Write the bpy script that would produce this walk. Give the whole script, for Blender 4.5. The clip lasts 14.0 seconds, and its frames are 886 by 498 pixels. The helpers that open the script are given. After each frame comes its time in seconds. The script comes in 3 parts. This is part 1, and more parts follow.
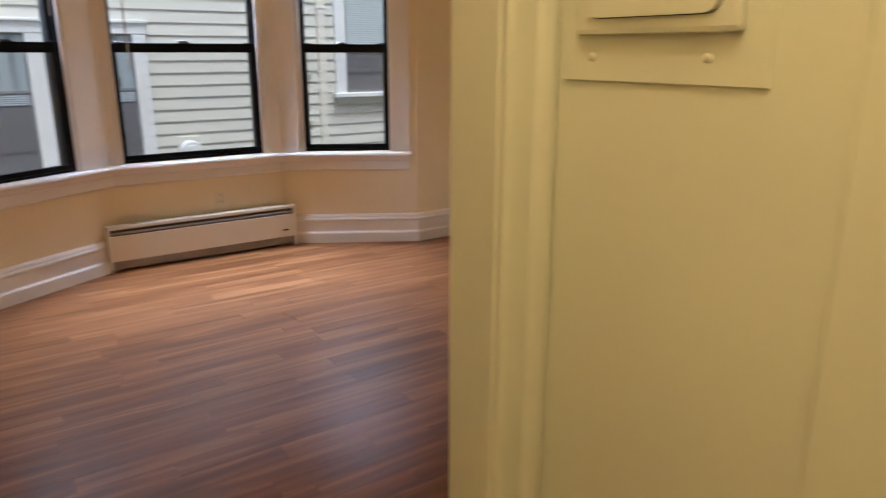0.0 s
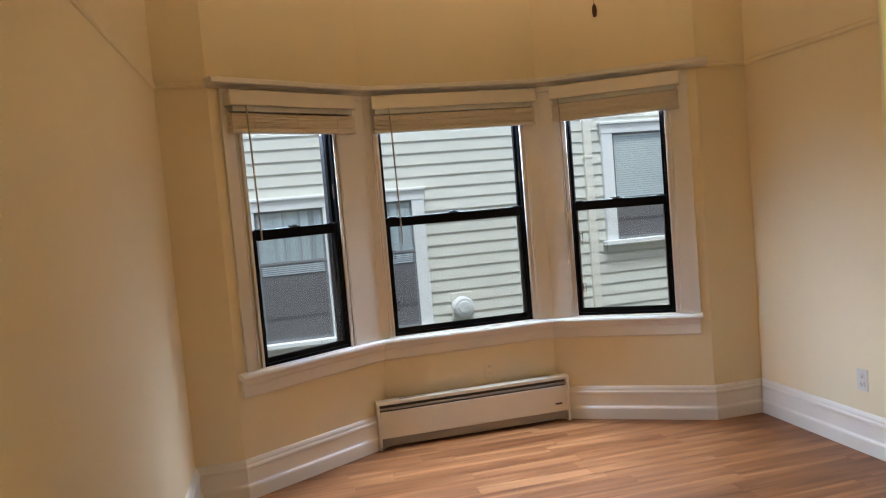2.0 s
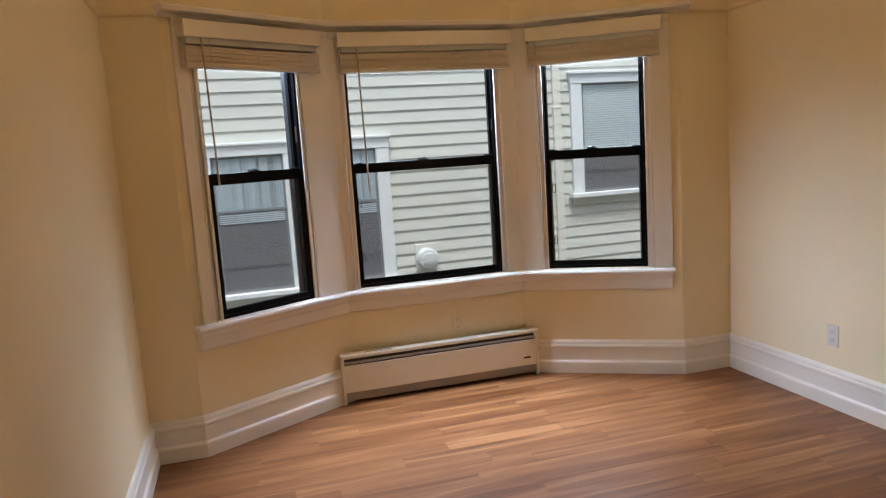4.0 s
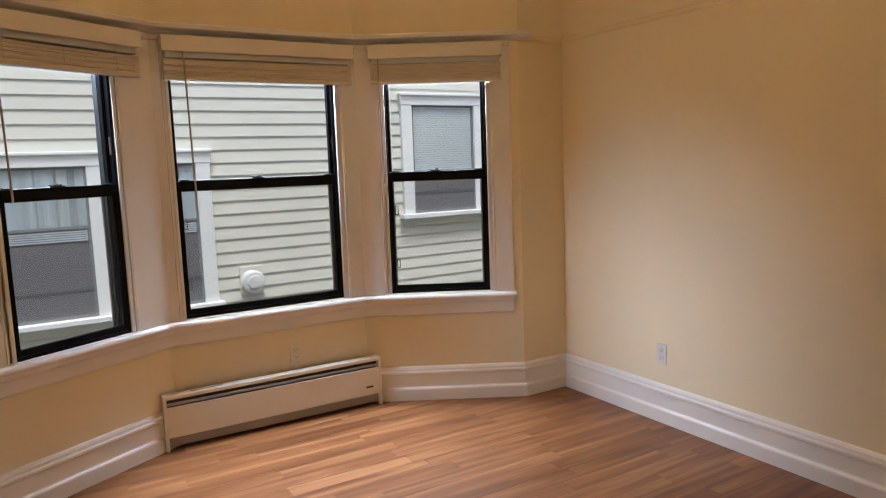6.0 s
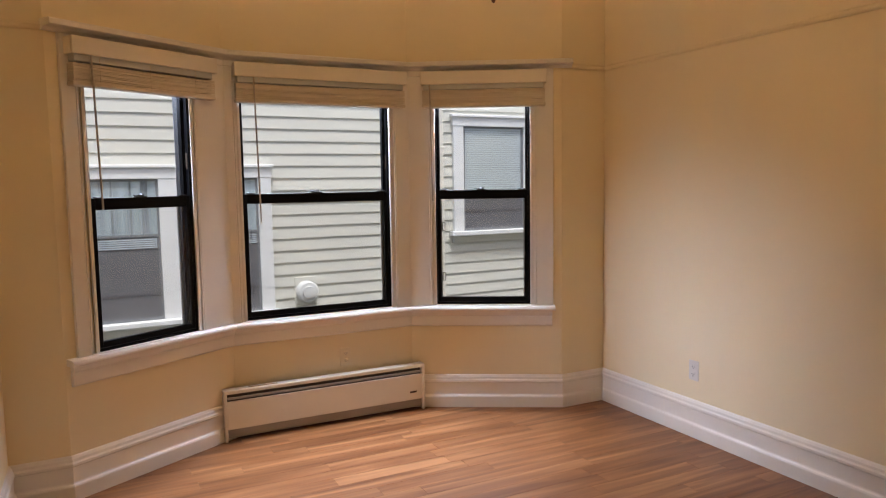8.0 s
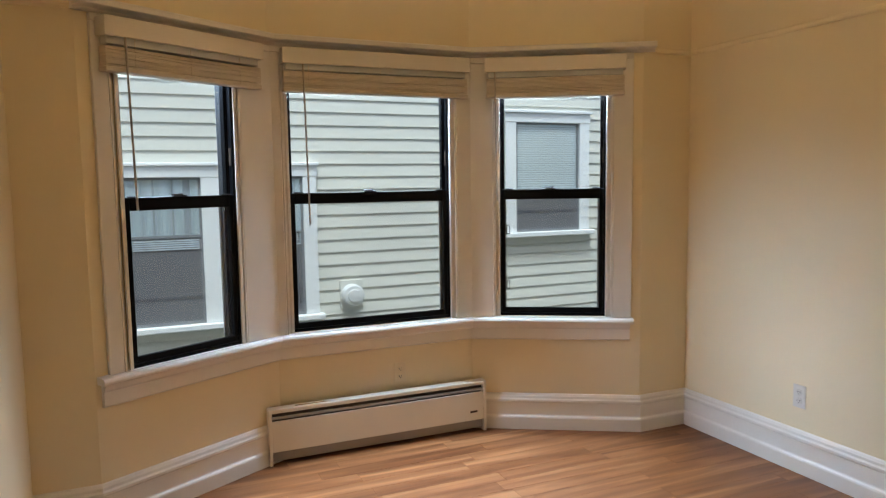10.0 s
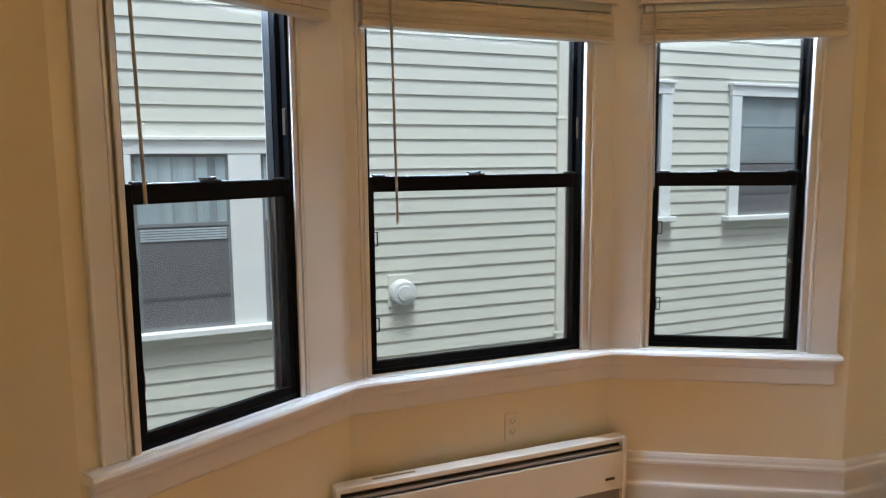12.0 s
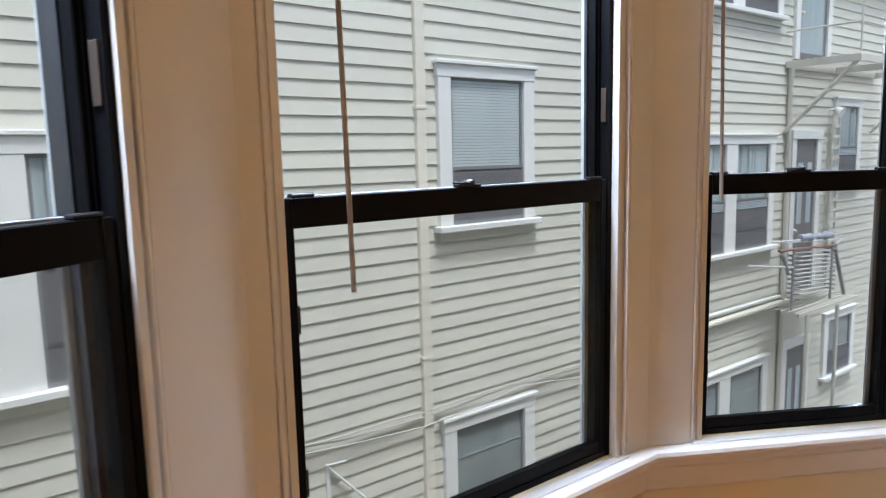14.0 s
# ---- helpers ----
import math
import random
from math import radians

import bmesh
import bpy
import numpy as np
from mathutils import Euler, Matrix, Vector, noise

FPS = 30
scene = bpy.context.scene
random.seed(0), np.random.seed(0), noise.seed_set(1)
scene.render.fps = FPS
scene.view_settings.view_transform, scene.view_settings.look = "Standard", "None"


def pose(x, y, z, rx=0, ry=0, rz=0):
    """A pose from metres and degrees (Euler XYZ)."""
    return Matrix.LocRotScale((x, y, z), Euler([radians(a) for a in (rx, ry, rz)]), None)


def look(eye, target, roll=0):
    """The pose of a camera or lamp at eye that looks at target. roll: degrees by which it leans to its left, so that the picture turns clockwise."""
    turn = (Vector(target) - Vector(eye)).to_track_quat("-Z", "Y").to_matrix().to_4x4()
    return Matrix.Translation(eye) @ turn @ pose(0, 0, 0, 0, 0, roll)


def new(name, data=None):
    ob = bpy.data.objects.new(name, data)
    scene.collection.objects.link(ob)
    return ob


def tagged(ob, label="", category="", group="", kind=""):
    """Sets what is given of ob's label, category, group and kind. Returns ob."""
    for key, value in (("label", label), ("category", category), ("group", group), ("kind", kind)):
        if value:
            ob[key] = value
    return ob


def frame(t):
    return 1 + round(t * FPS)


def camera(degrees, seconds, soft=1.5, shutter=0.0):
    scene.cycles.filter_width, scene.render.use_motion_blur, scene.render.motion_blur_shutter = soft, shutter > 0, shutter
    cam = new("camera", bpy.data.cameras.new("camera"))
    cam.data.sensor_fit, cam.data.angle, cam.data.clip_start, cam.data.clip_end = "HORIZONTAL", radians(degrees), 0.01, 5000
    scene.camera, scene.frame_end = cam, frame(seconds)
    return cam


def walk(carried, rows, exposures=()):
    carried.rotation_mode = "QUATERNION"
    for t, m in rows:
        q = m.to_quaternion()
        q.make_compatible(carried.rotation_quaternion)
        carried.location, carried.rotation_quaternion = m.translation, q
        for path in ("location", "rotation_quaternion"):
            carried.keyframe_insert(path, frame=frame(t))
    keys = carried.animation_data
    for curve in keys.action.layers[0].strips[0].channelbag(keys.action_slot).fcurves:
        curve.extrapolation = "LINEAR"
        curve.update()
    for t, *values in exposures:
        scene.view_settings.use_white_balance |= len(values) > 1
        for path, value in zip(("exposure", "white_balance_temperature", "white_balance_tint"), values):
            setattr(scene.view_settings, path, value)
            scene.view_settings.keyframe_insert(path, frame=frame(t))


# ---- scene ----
cam = camera(64.5, 14.0, soft=1.15, shutter=0.4)
PATH = [
    (0, (0.129, -0.137, 1.377), (1.221, 1.448, 0.834), 0.1),
    (0.5, (0.109, 0.016, 1.384), (0.915, 1.771, 0.865), -2.1),
    (1, (0.2, 0.169, 1.422), (0.74, 2.04, 0.963), -3.7),
    (1.5, (0.303, 0.328, 1.461), (0.796, 2.252, 1.221), -5.2),
    (2, (0.325, 0.361, 1.486), (0.779, 2.305, 1.356), -4.8),
    (4.5, (0.307, 0.658, 1.459), (0.952, 2.527, 1.154), -3.0),
    (5, (0.292, 0.777, 1.474), (1.185, 2.543, 1.182), -3.2),
    (5.5, (0.283, 0.797, 1.478), (1.287, 2.506, 1.21), -2.2),
    (6, (0.268, 0.769, 1.477), (1.287, 2.471, 1.23), -2.0),
    (6.5, (0.236, 0.686, 1.47), (1.229, 2.407, 1.239), -1.8),
    (7, (0.202, 0.578, 1.463), (1.143, 2.329, 1.242), -1.2),
    (7.5, (0.182, 0.515, 1.477), (1.094, 2.284, 1.276), -1.0),
    (10, (0.237, 0.971, 1.471), (1.033, 2.796, 1.281), -0.8),
    (10.5, (0.278, 1.23, 1.478), (0.997, 3.083, 1.254), -1.2),
    (11, (0.316, 1.514, 1.485), (0.986, 3.386, 1.267), -1.2),
    (11.5, (0.298, 1.862, 1.478), (0.996, 3.723, 1.251), -1.1),
    (12, (0.274, 2.211, 1.477), (1.02, 4.05, 1.228), -0.5),
    (12.5, (0.326, 2.609, 1.493), (1.106, 4.429, 1.215), -0.3),
    (13, (0.324, 2.944, 1.497), (1.24, 4.701, 1.228), -0.4),
    (13.5, (0.346, 3.289, 1.501), (1.451, 4.935, 1.242), -1.0),
    (14, (0.442, 3.546, 1.493), (1.669, 5.103, 1.226), -1.3),
]
# the camera drifts in brightness and white balance
EXPOSURES = [(0, 0.78, 6100, 13), (1.5, 0.84, 5980, 5), (4.5, 0.77, 6260, 9), (6.5, 0.79, 6470, 13), (7.7, 0.82, 6620, 16), (10, 0.80, 5920, 2), (11.5, 0.80, 5920, 2), (12.5, 0.73, 6120, 5), (13, 0.72, 6220, 7), (14, 0.74, 6250, 9)]
walk(cam, [(t, look(eye, target, roll)) for t, eye, target, roll in PATH], EXPOSURES)

# ---------------------------------------------------------------- light
world = bpy.data.worlds.new("sky")
scene.world = world
world.use_nodes = True
wn = world.node_tree
sky = wn.nodes.new("ShaderNodeTexSky")
sky.sky_type = "NISHITA"
sky.sun_disc = False
sky.sun_elevation, sky.sun_rotation = radians(70), radians(188)
sky.air_density, sky.dust_density, sky.ozone_density = 1.0, 4.0, 0.6
wn.links.new(sky.outputs[0], wn.nodes["Background"].inputs[0])
wn.nodes["Background"].inputs[1].default_value = 0.125
sun_data = bpy.data.lights.new("sun", "SUN")
sun_data.energy, sun_data.angle, sun_data.color = 1.9, radians(14), (0.89, 0.955, 1.0)
sun = new("sun", sun_data)
sun.matrix_world = look((3.4, 4.3, 12), (4.0, 8.5, 0))

CEIL = 3.10


def bulb(name, place, watts, color, radius):
    data = bpy.data.lights.new(name, "POINT")
    data.energy, data.color, data.shadow_soft_size = watts, color, radius
    ob = new(name, data)
    ob.location = place
    return ob


bulb("ceiling_bulb", (1.52, 2.75, 2.90), 40, (1.0, 0.68, 0.37), 0.06)
bulb("hall_bulb", (0.30, -0.10, 2.75), 17, (1.0, 0.81, 0.44), 0.08)
scene.view_settings.exposure = 0.85


# ---------------------------------------------------------------- materials
def material(name, color, rough=0.6, metal=0.0, var=0.08, scale=6.0, bump=0.05, fine=120.0, spec=0.5, stretch=(1, 1, 1), per_object=0.0):
    """Painted or plain surface with stains at one scale, grain at another, and fine relief."""
    m = bpy.data.materials.new(name)
    m.use_nodes = True
    n, l = m.node_tree.nodes, m.node_tree.links
    b = n["Principled BSDF"]
    b.inputs["Roughness"].default_value = rough
    b.inputs["Metallic"].default_value = metal
    b.inputs["Specular IOR Level"].default_value = spec
    co = n.new("ShaderNodeTexCoord")
    mp = n.new("ShaderNodeMapping")
    mp.inputs["Scale"].default_value = stretch
    l.new(co.outputs["Object"], mp.inputs[0])
    big, small = n.new("ShaderNodeTexNoise"), n.new("ShaderNodeTexNoise")
    big.inputs["Scale"].default_value, small.inputs["Scale"].default_value = scale, fine
    big.inputs["Detail"].default_value, small.inputs["Detail"].default_value = 4, 3
    for t in (big, small):
        l.new(mp.outputs[0], t.inputs["Vector"])
    mix = n.new("ShaderNodeMath")
    mix.operation = "MULTIPLY_ADD"
    l.new(small.outputs[0], mix.inputs[0])
    mix.inputs[1].default_value = 0.35
    l.new(big.outputs[0], mix.inputs[2])
    ramp = n.new("ShaderNodeMapRange")
    ramp.inputs["From Min"].default_value, ramp.inputs["From Max"].default_value = 0.35, 1.0
    ramp.inputs["To Min"].default_value, ramp.inputs["To Max"].default_value = 1 - var, 1 + var
    l.new(mix.outputs[0], ramp.inputs[0])
    value = ramp.outputs[0]
    if per_object:
        info = n.new("ShaderNodeObjectInfo")
        r = n.new("ShaderNodeMapRange")
        r.inputs["To Min"].default_value, r.inputs["To Max"].default_value = 1 - per_object, 1 + per_object
        l.new(info.outputs["Random"], r.inputs[0])
        mul = n.new("ShaderNodeMath")
        mul.operation = "MULTIPLY"
        l.new(value, mul.inputs[0])
        l.new(r.outputs[0], mul.inputs[1])
        value = mul.outputs[0]
    tint = n.new("ShaderNodeVectorMath")
    tint.operation = "SCALE"
    tint.inputs[0].default_value = color
    l.new(value, tint.inputs["Scale"])
    l.new(tint.outputs[0], b.inputs["Base Color"])
    if bump:
        bp = n.new("ShaderNodeBump")
        bp.inputs["Strength"].default_value, bp.inputs["Distance"].default_value = bump, 0.004
        l.new(mix.outputs[0], bp.inputs["Height"])
        l.new(bp.outputs[0], b.inputs["Normal"])
    return m


def glass(name, rough=0.0):
    """Thin clear pane: mostly transparent, glossy by Fresnel."""
    m = bpy.data.materials.new(name)
    m.use_nodes = True
    n, l = m.node_tree.nodes, m.node_tree.links
    n.remove(n["Principled BSDF"])
    clear, gloss, mix, facing = n.new("ShaderNodeBsdfTransparent"), n.new("ShaderNodeBsdfGlossy"), n.new("ShaderNodeMixShader"), n.new("ShaderNodeLayerWeight")
    power, scale_up = n.new("ShaderNodeMath"), n.new("ShaderNodeMath")
    power.operation, power.inputs[1].default_value = "POWER", 5.0
    scale_up.operation, scale_up.inputs[1].default_value, scale_up.inputs[2].default_value = "MULTIPLY_ADD", 0.5, 0.025
    clear.inputs[0].default_value = (0.975, 0.985, 0.98, 1)
    gloss.inputs["Roughness"].default_value = rough
    l.new(facing.outputs["Facing"], power.inputs[0])
    l.new(power.outputs[0], scale_up.inputs[0])
    l.new(scale_up.outputs[0], mix.inputs[0])
    l.new(clear.outputs[0], mix.inputs[1])
    l.new(gloss.outputs[0], mix.inputs[2])
    l.new(mix.outputs[0], n["Material Output"].inputs[0])
    return m


def netting(name, color, cover):
    """Fine woven mesh: mostly open, with dull grey threads."""
    m = bpy.data.materials.new(name)
    m.use_nodes = True
    n, l = m.node_tree.nodes, m.node_tree.links
    n.remove(n["Principled BSDF"])
    clear, thread, mix = n.new("ShaderNodeBsdfTransparent"), n.new("ShaderNodeBsdfDiffuse"), n.new("ShaderNodeMixShader")
    thread.inputs[0].default_value = color
    mix.inputs[0].default_value = cover
    l.new(clear.outputs[0], mix.inputs[1])
    l.new(thread.outputs[0], mix.inputs[2])
    l.new(mix.outputs[0], n["Material Output"].inputs[0])
    return m


def wood_floor():
    """Reddish oak-look strips; each strip takes its own tone, with long grain and darker cathedral streaks."""
    m = bpy.data.materials.new("floor_wood")
    m.use_nodes = True
    n, l = m.node_tree.nodes, m.node_tree.links
    b = n["Principled BSDF"]
    co, info, geo = n.new("ShaderNodeTexCoord"), n.new("ShaderNodeObjectInfo"), n.new("ShaderNodeNewGeometry")
    add = n.new("ShaderNodeMath")
    l.new(info.outputs["Random"], add.inputs[0])
    l.new(geo.outputs["Random Per Island"], add.inputs[1])
    shift = n.new("ShaderNodeCombineXYZ")
    mul = n.new("ShaderNodeMath")
    mul.operation, mul.inputs[1].default_value = "MULTIPLY", 37.0
    l.new(add.outputs[0], mul.inputs[0])
    l.new(mul.outputs[0], shift.inputs[0])
    l.new(mul.outputs[0], shift.inputs[2])
    vadd = n.new("ShaderNodeVectorMath")
    l.new(co.outputs["Object"], vadd.inputs[0])
    l.new(shift.outputs[0], vadd.inputs[1])
    grain_map, pore_map = n.new("ShaderNodeMapping"), n.new("ShaderNodeMapping")
    grain_map.inputs["Scale"].default_value = (0.7, 10, 1)
    pore_map.inputs["Scale"].default_value = (9, 160, 1)
    grain, pore = n.new("ShaderNodeTexNoise"), n.new("ShaderNodeTexNoise")
    for mp, t, s in ((grain_map, grain, 1.6), (pore_map, pore, 2.0)):
        l.new(vadd.outputs[0], mp.inputs[0])
        l.new(mp.outputs[0], t.inputs["Vector"])
        t.inputs["Scale"].default_value, t.inputs["Detail"].default_value = s, 5
    grain.inputs["Distortion"].default_value = 0.8
    ramp = n.new("ShaderNodeValToRGB")
    ramp.color_ramp.elements[0].position, ramp.color_ramp.elements[0].color = 0.28, (0.110, 0.037, 0.0115, 1)
    ramp.color_ramp.elements[1].position, ramp.color_ramp.elements[1].color = 0.74, (0.315, 0.142, 0.056, 1)
    mid = ramp.color_ramp.elements.new(0.52)
    mid.color = (0.195, 0.075, 0.0265, 1)
    frac = n.new("ShaderNodeMath")
    frac.operation = "FRACT"
    l.new(add.outputs[0], frac.inputs[0])
    tone = n.new("ShaderNodeMapRange")
    tone.inputs["To Min"].default_value, tone.inputs["To Max"].default_value = -0.07, 0.07
    l.new(frac.outputs[0], tone.inputs[0])
    s1 = n.new("ShaderNodeMath")
    l.new(grain.outputs[0], s1.inputs[0])
    l.new(tone.outputs[0], s1.inputs[1])
    s2 = n.new("ShaderNodeMath")
    s2.operation, s2.inputs[1].default_value = "MULTIPLY_ADD", 0.14
    l.new(pore.outputs[0], s2.inputs[0])
    l.new(s1.outputs[0], s2.inputs[2])
    s3 = n.new("ShaderNodeMath")
    s3.operation, s3.inputs[1].default_value = "SUBTRACT", 0.07
    l.new(s2.outputs[0], s3.inputs[0])
    l.new(s3.outputs[0], ramp.inputs[0])
    l.new(ramp.outputs[0], b.inputs["Base Color"])
    b.inputs["Specular IOR Level"].default_value = 0.3
    rr = n.new("ShaderNodeMapRange")
    rr.inputs["To Min"].default_value, rr.inputs["To Max"].default_value = 0.30, 0.42
    l.new(pore.outputs[0], rr.inputs[0])
    l.new(rr.outputs[0], b.inputs["Roughness"])
    bp = n.new("ShaderNodeBump")
    bp.inputs["Strength"].default_value, bp.inputs["Distance"].default_value = 0.12, 0.001
    l.new(pore.outputs[0], bp.inputs["Height"])
    l.new(bp.outputs[0], b.inputs["Normal"])
    return m


WALL = material("cream_wall_paint", (0.82, 0.71, 0.50), 0.62, var=0.03, scale=1.3, bump=0.10, fine=260, spec=0.3)
TRIM = material("white_trim_paint", (0.79, 0.75, 0.70), 0.38, var=0.03, scale=3, bump=0.06, fine=90)
HALL = material("hall_paint", (0.80, 0.76, 0.62), 0.42, var=0.03, scale=2, bump=0.08, fine=120)
CEILING = material("ceiling_paint", (0.80, 0.74, 0.62), 0.7, var=0.03, scale=1, bump=0.08, fine=200, spec=0.3)
BLACK = material("black_frame", (0.005, 0.005, 0.006), 0.42, spec=0.10, var=0.15, scale=8, bump=0.03)
LATCH = material("black_latch", (0.02, 0.02, 0.02), 0.3, 0.2, var=0.1, bump=0.0)
BLOCK = material("tan_block", (0.05, 0.032, 0.02), 0.6, bump=0.0)
TRACK = material("grey_track", (0.04, 0.04, 0.044), 0.5, var=0.1, bump=0.0)
GLASS = glass("clear_glass")
NETTING = netting("half_screen_mesh", (0.12, 0.12, 0.12, 1), 0.055)
SCREENFRAME = material("screen_frame_grey", (0.30, 0.30, 0.30), 0.45, 0.3, var=0.06, bump=0.0)
SLAT = material("blind_slat", (0.62, 0.545, 0.45), 0.45, var=0.07, scale=4, bump=0.05, fine=60, stretch=(0.4, 6, 6), per_object=0.05)
VALANCE = material("blind_valance", (0.76, 0.70, 0.61), 0.42, var=0.05, scale=4, bump=0.04, fine=60, stretch=(0.4, 6, 6))
RAIL = material("blind_headrail", (0.52, 0.54, 0.55), 0.35, 0.4, var=0.04, bump=0.0)
WAND = material("blind_wand", (0.42, 0.37, 0.32), 0.3, var=0.03, bump=0.0)
HEATER = material("heater_enamel", (0.80, 0.76, 0.69), 0.33, var=0.03, scale=5, bump=0.02)
HEATDARK = material("heater_grille", (0.10, 0.09, 0.08), 0.5, 0.3, var=0.15, bump=0.0)
HEATGREY = material("heater_recess", (0.34, 0.32, 0.30), 0.5, 0.2, var=0.1, bump=0.0)
RUST = material("rust_brown", (0.30, 0.19, 0.09), 0.8, var=0.5, scale=40, bump=0.1)
BADGE = material("badge_brown", (0.05, 0.035, 0.03), 0.4, bump=0.0)
PLATE = material("outlet_plastic", (0.70, 0.67, 0.62), 0.3, var=0.02, bump=0.0)
CREAMPLATE = material("painted_outlet", (0.80, 0.70, 0.51), 0.45, var=0.02, bump=0.02)
SLOT = material("outlet_slot", (0.05, 0.045, 0.04), 0.5, bump=0.0)
SIDING = material("siding_paint", (0.605, 0.60, 0.535), 0.55, var=0.06, scale=1.2, bump=0.12, fine=40, stretch=(0.3, 1, 2.5), per_object=0.03)
OUTTRIM = material("outside_trim_paint", (0.74, 0.75, 0.74), 0.45, var=0.04, scale=3, bump=0.05)
VENT = material("vent_enamel", (0.62, 0.63, 0.62), 0.35, var=0.05, scale=8, bump=0.02)
OUTPIPE = material("painted_pipe", (0.72, 0.69, 0.60), 0.45, var=0.07, scale=4, bump=0.04)
SCREENBAR = material("screen_bar_grey", (0.09, 0.09, 0.10), 0.6, bump=0.0)
DOORGREY = material("grey_door_paint", (0.16, 0.155, 0.155), 0.5, var=0.1, scale=3, bump=0.03)
SCREEN = material("insect_screen", (0.13, 0.13, 0.14), 0.7, var=0.08, scale=3, bump=0.0, fine=300)
CURTAIN = material("net_curtain", (0.44, 0.50, 0.54), 0.8, var=0.25, scale=3, bump=0.1, stretch=(5, 5, 0.3))
# pale blue of this blind includes the sky mirrored in its pane
NBBLIND = material("neighbour_blind", (0.60, 0.655, 0.69), 0.6, var=0.10, scale=2, bump=0.0)
# shade of the rooms behind the neighbour's panes, put into a colour
ROOMSHADE = material("painted_room_shade", (0.30, 0.33, 0.355), 0.7, var=0.3, scale=2.5, bump=0.0)
NBSASH = material("neighbour_sash", (0.20, 0.21, 0.22), 0.4, var=0.06, bump=0.0)
CABLE = material("cable_grey", (0.45, 0.44, 0.41), 0.6, var=0.1, bump=0.0)
STEEL = material("painted_steel", (0.62, 0.60, 0.54), 0.5, 0.1, var=0.1, scale=5, bump=0.05)
WIRE = material("drying_rack_wire", (0.68, 0.69, 0.70), 0.35, 0.4, var=0.05, bump=0.0)
RACKGREY = material("rack_grey", (0.30, 0.30, 0.30), 0.5, var=0.1, bump=0.0)
RACKRED = material("rack_red_brown", (0.26, 0.15, 0.12), 0.5, var=0.15, bump=0.0)
CLOTH = material("blue_grey_cloth", (0.33, 0.36, 0.42), 0.9, var=0.2, scale=12, bump=0.2)
GROUND = material("alley_concrete", (0.30, 0.29, 0.27), 0.85, var=0.2, scale=0.8, bump=0.3, fine=30)
ROOF = material("roof_felt", (0.16, 0.15, 0.15), 0.9, var=0.2, scale=1, bump=0.3)
FLOOR = wood_floor()
SUBFLOOR = material("dark_joint", (0.05, 0.025, 0.015), 0.8, bump=0.0)
FOB = material("dark_wood_fob", (0.10, 0.035, 0.015), 0.35, var=0.1, bump=0.0)
CHAIN = material("brass_chain", (0.55, 0.42, 0.20), 0.35, 0.9, var=0.05, bump=0.0)
OPAL = bpy.data.materials.new("opal_glass")
OPAL.use_nodes = True
on, ol = OPAL.node_tree.nodes, OPAL.node_tree.links
diffuse, through_it, opal_mix = on.new("ShaderNodeBsdfTranslucent"), on.new("ShaderNodeBsdfTransparent"), on.new("ShaderNodeMixShader")
diffuse.inputs[0].default_value = (0.38, 0.36, 0.31, 1)
opal_mix.inputs[0].default_value = 0.22
ol.new(diffuse.outputs[0], opal_mix.inputs[1])
ol.new(through_it.outputs[0], opal_mix.inputs[2])
ol.new(opal_mix.outputs[0], on["Material Output"].inputs[0])


# ---------------------------------------------------------------- helpers
def mesh_of(name, bm, mat):
    me = bpy.data.meshes.new(name)
    bmesh.ops.recalc_face_normals(bm, faces=bm.faces)
    bm.to_mesh(me)
    bm.free()
    me.materials.append(mat)
    return me


def part(name, bm, mat, parent=None, label="", m=None):
    ob = new(name, mesh_of(name, bm, mat))
    if parent:
        ob.parent = parent
    if m is not None:
        ob.matrix_basis = m
    if label:
        ob["label"] = label
    return ob


def thing(name, m, label, category, group="", kind=""):
    ob = new(name)
    ob.matrix_basis = m
    return tagged(ob, label, category, group, kind)


def box(bm, x0, x1, y0, y1, z0, z1, bevel=0.0, segments=1):
    r = bmesh.ops.create_cube(bm, size=1.0, matrix=Matrix.LocRotScale(((x0 + x1) / 2, (y0 + y1) / 2, (z0 + z1) / 2), None, (abs(x1 - x0), abs(y1 - y0), abs(z1 - z0))))
    if bevel:
        edges = {e for v in r["verts"] for e in v.link_edges}
        bmesh.ops.bevel(bm, geom=list(edges), offset=bevel, segments=segments, affect="EDGES", profile=0.6)
    return bm


def boxed(*a, **k):
    return box(bmesh.new(), *a, **k)


def rod(bm, a, b, r, sides=8):
    a, b = Vector(a), Vector(b)
    d = b - a
    m = Matrix.Translation((a + b) / 2) @ d.to_track_quat("Z", "Y").to_matrix().to_4x4()
    bmesh.ops.create_cone(bm, cap_ends=True, segments=sides, radius1=r, radius2=r, depth=d.length, matrix=m)
    return bm


def lathe(bm, rings, sides=24, m=Matrix()):
    """Rings of (radius, height) turned about z."""
    loops = []
    for r, z in rings:
        loops.append([bm.verts.new(m @ Vector((r * math.cos(2 * math.pi * i / sides), r * math.sin(2 * math.pi * i / sides), z))) for i in range(sides)])
    for a, b in zip(loops, loops[1:]):
        for i in range(sides):
            bm.faces.new((a[i], a[(i + 1) % sides], b[(i + 1) % sides], b[i]))
    bm.faces.new(loops[0])
    bm.faces.new(loops[-1])
    return bm


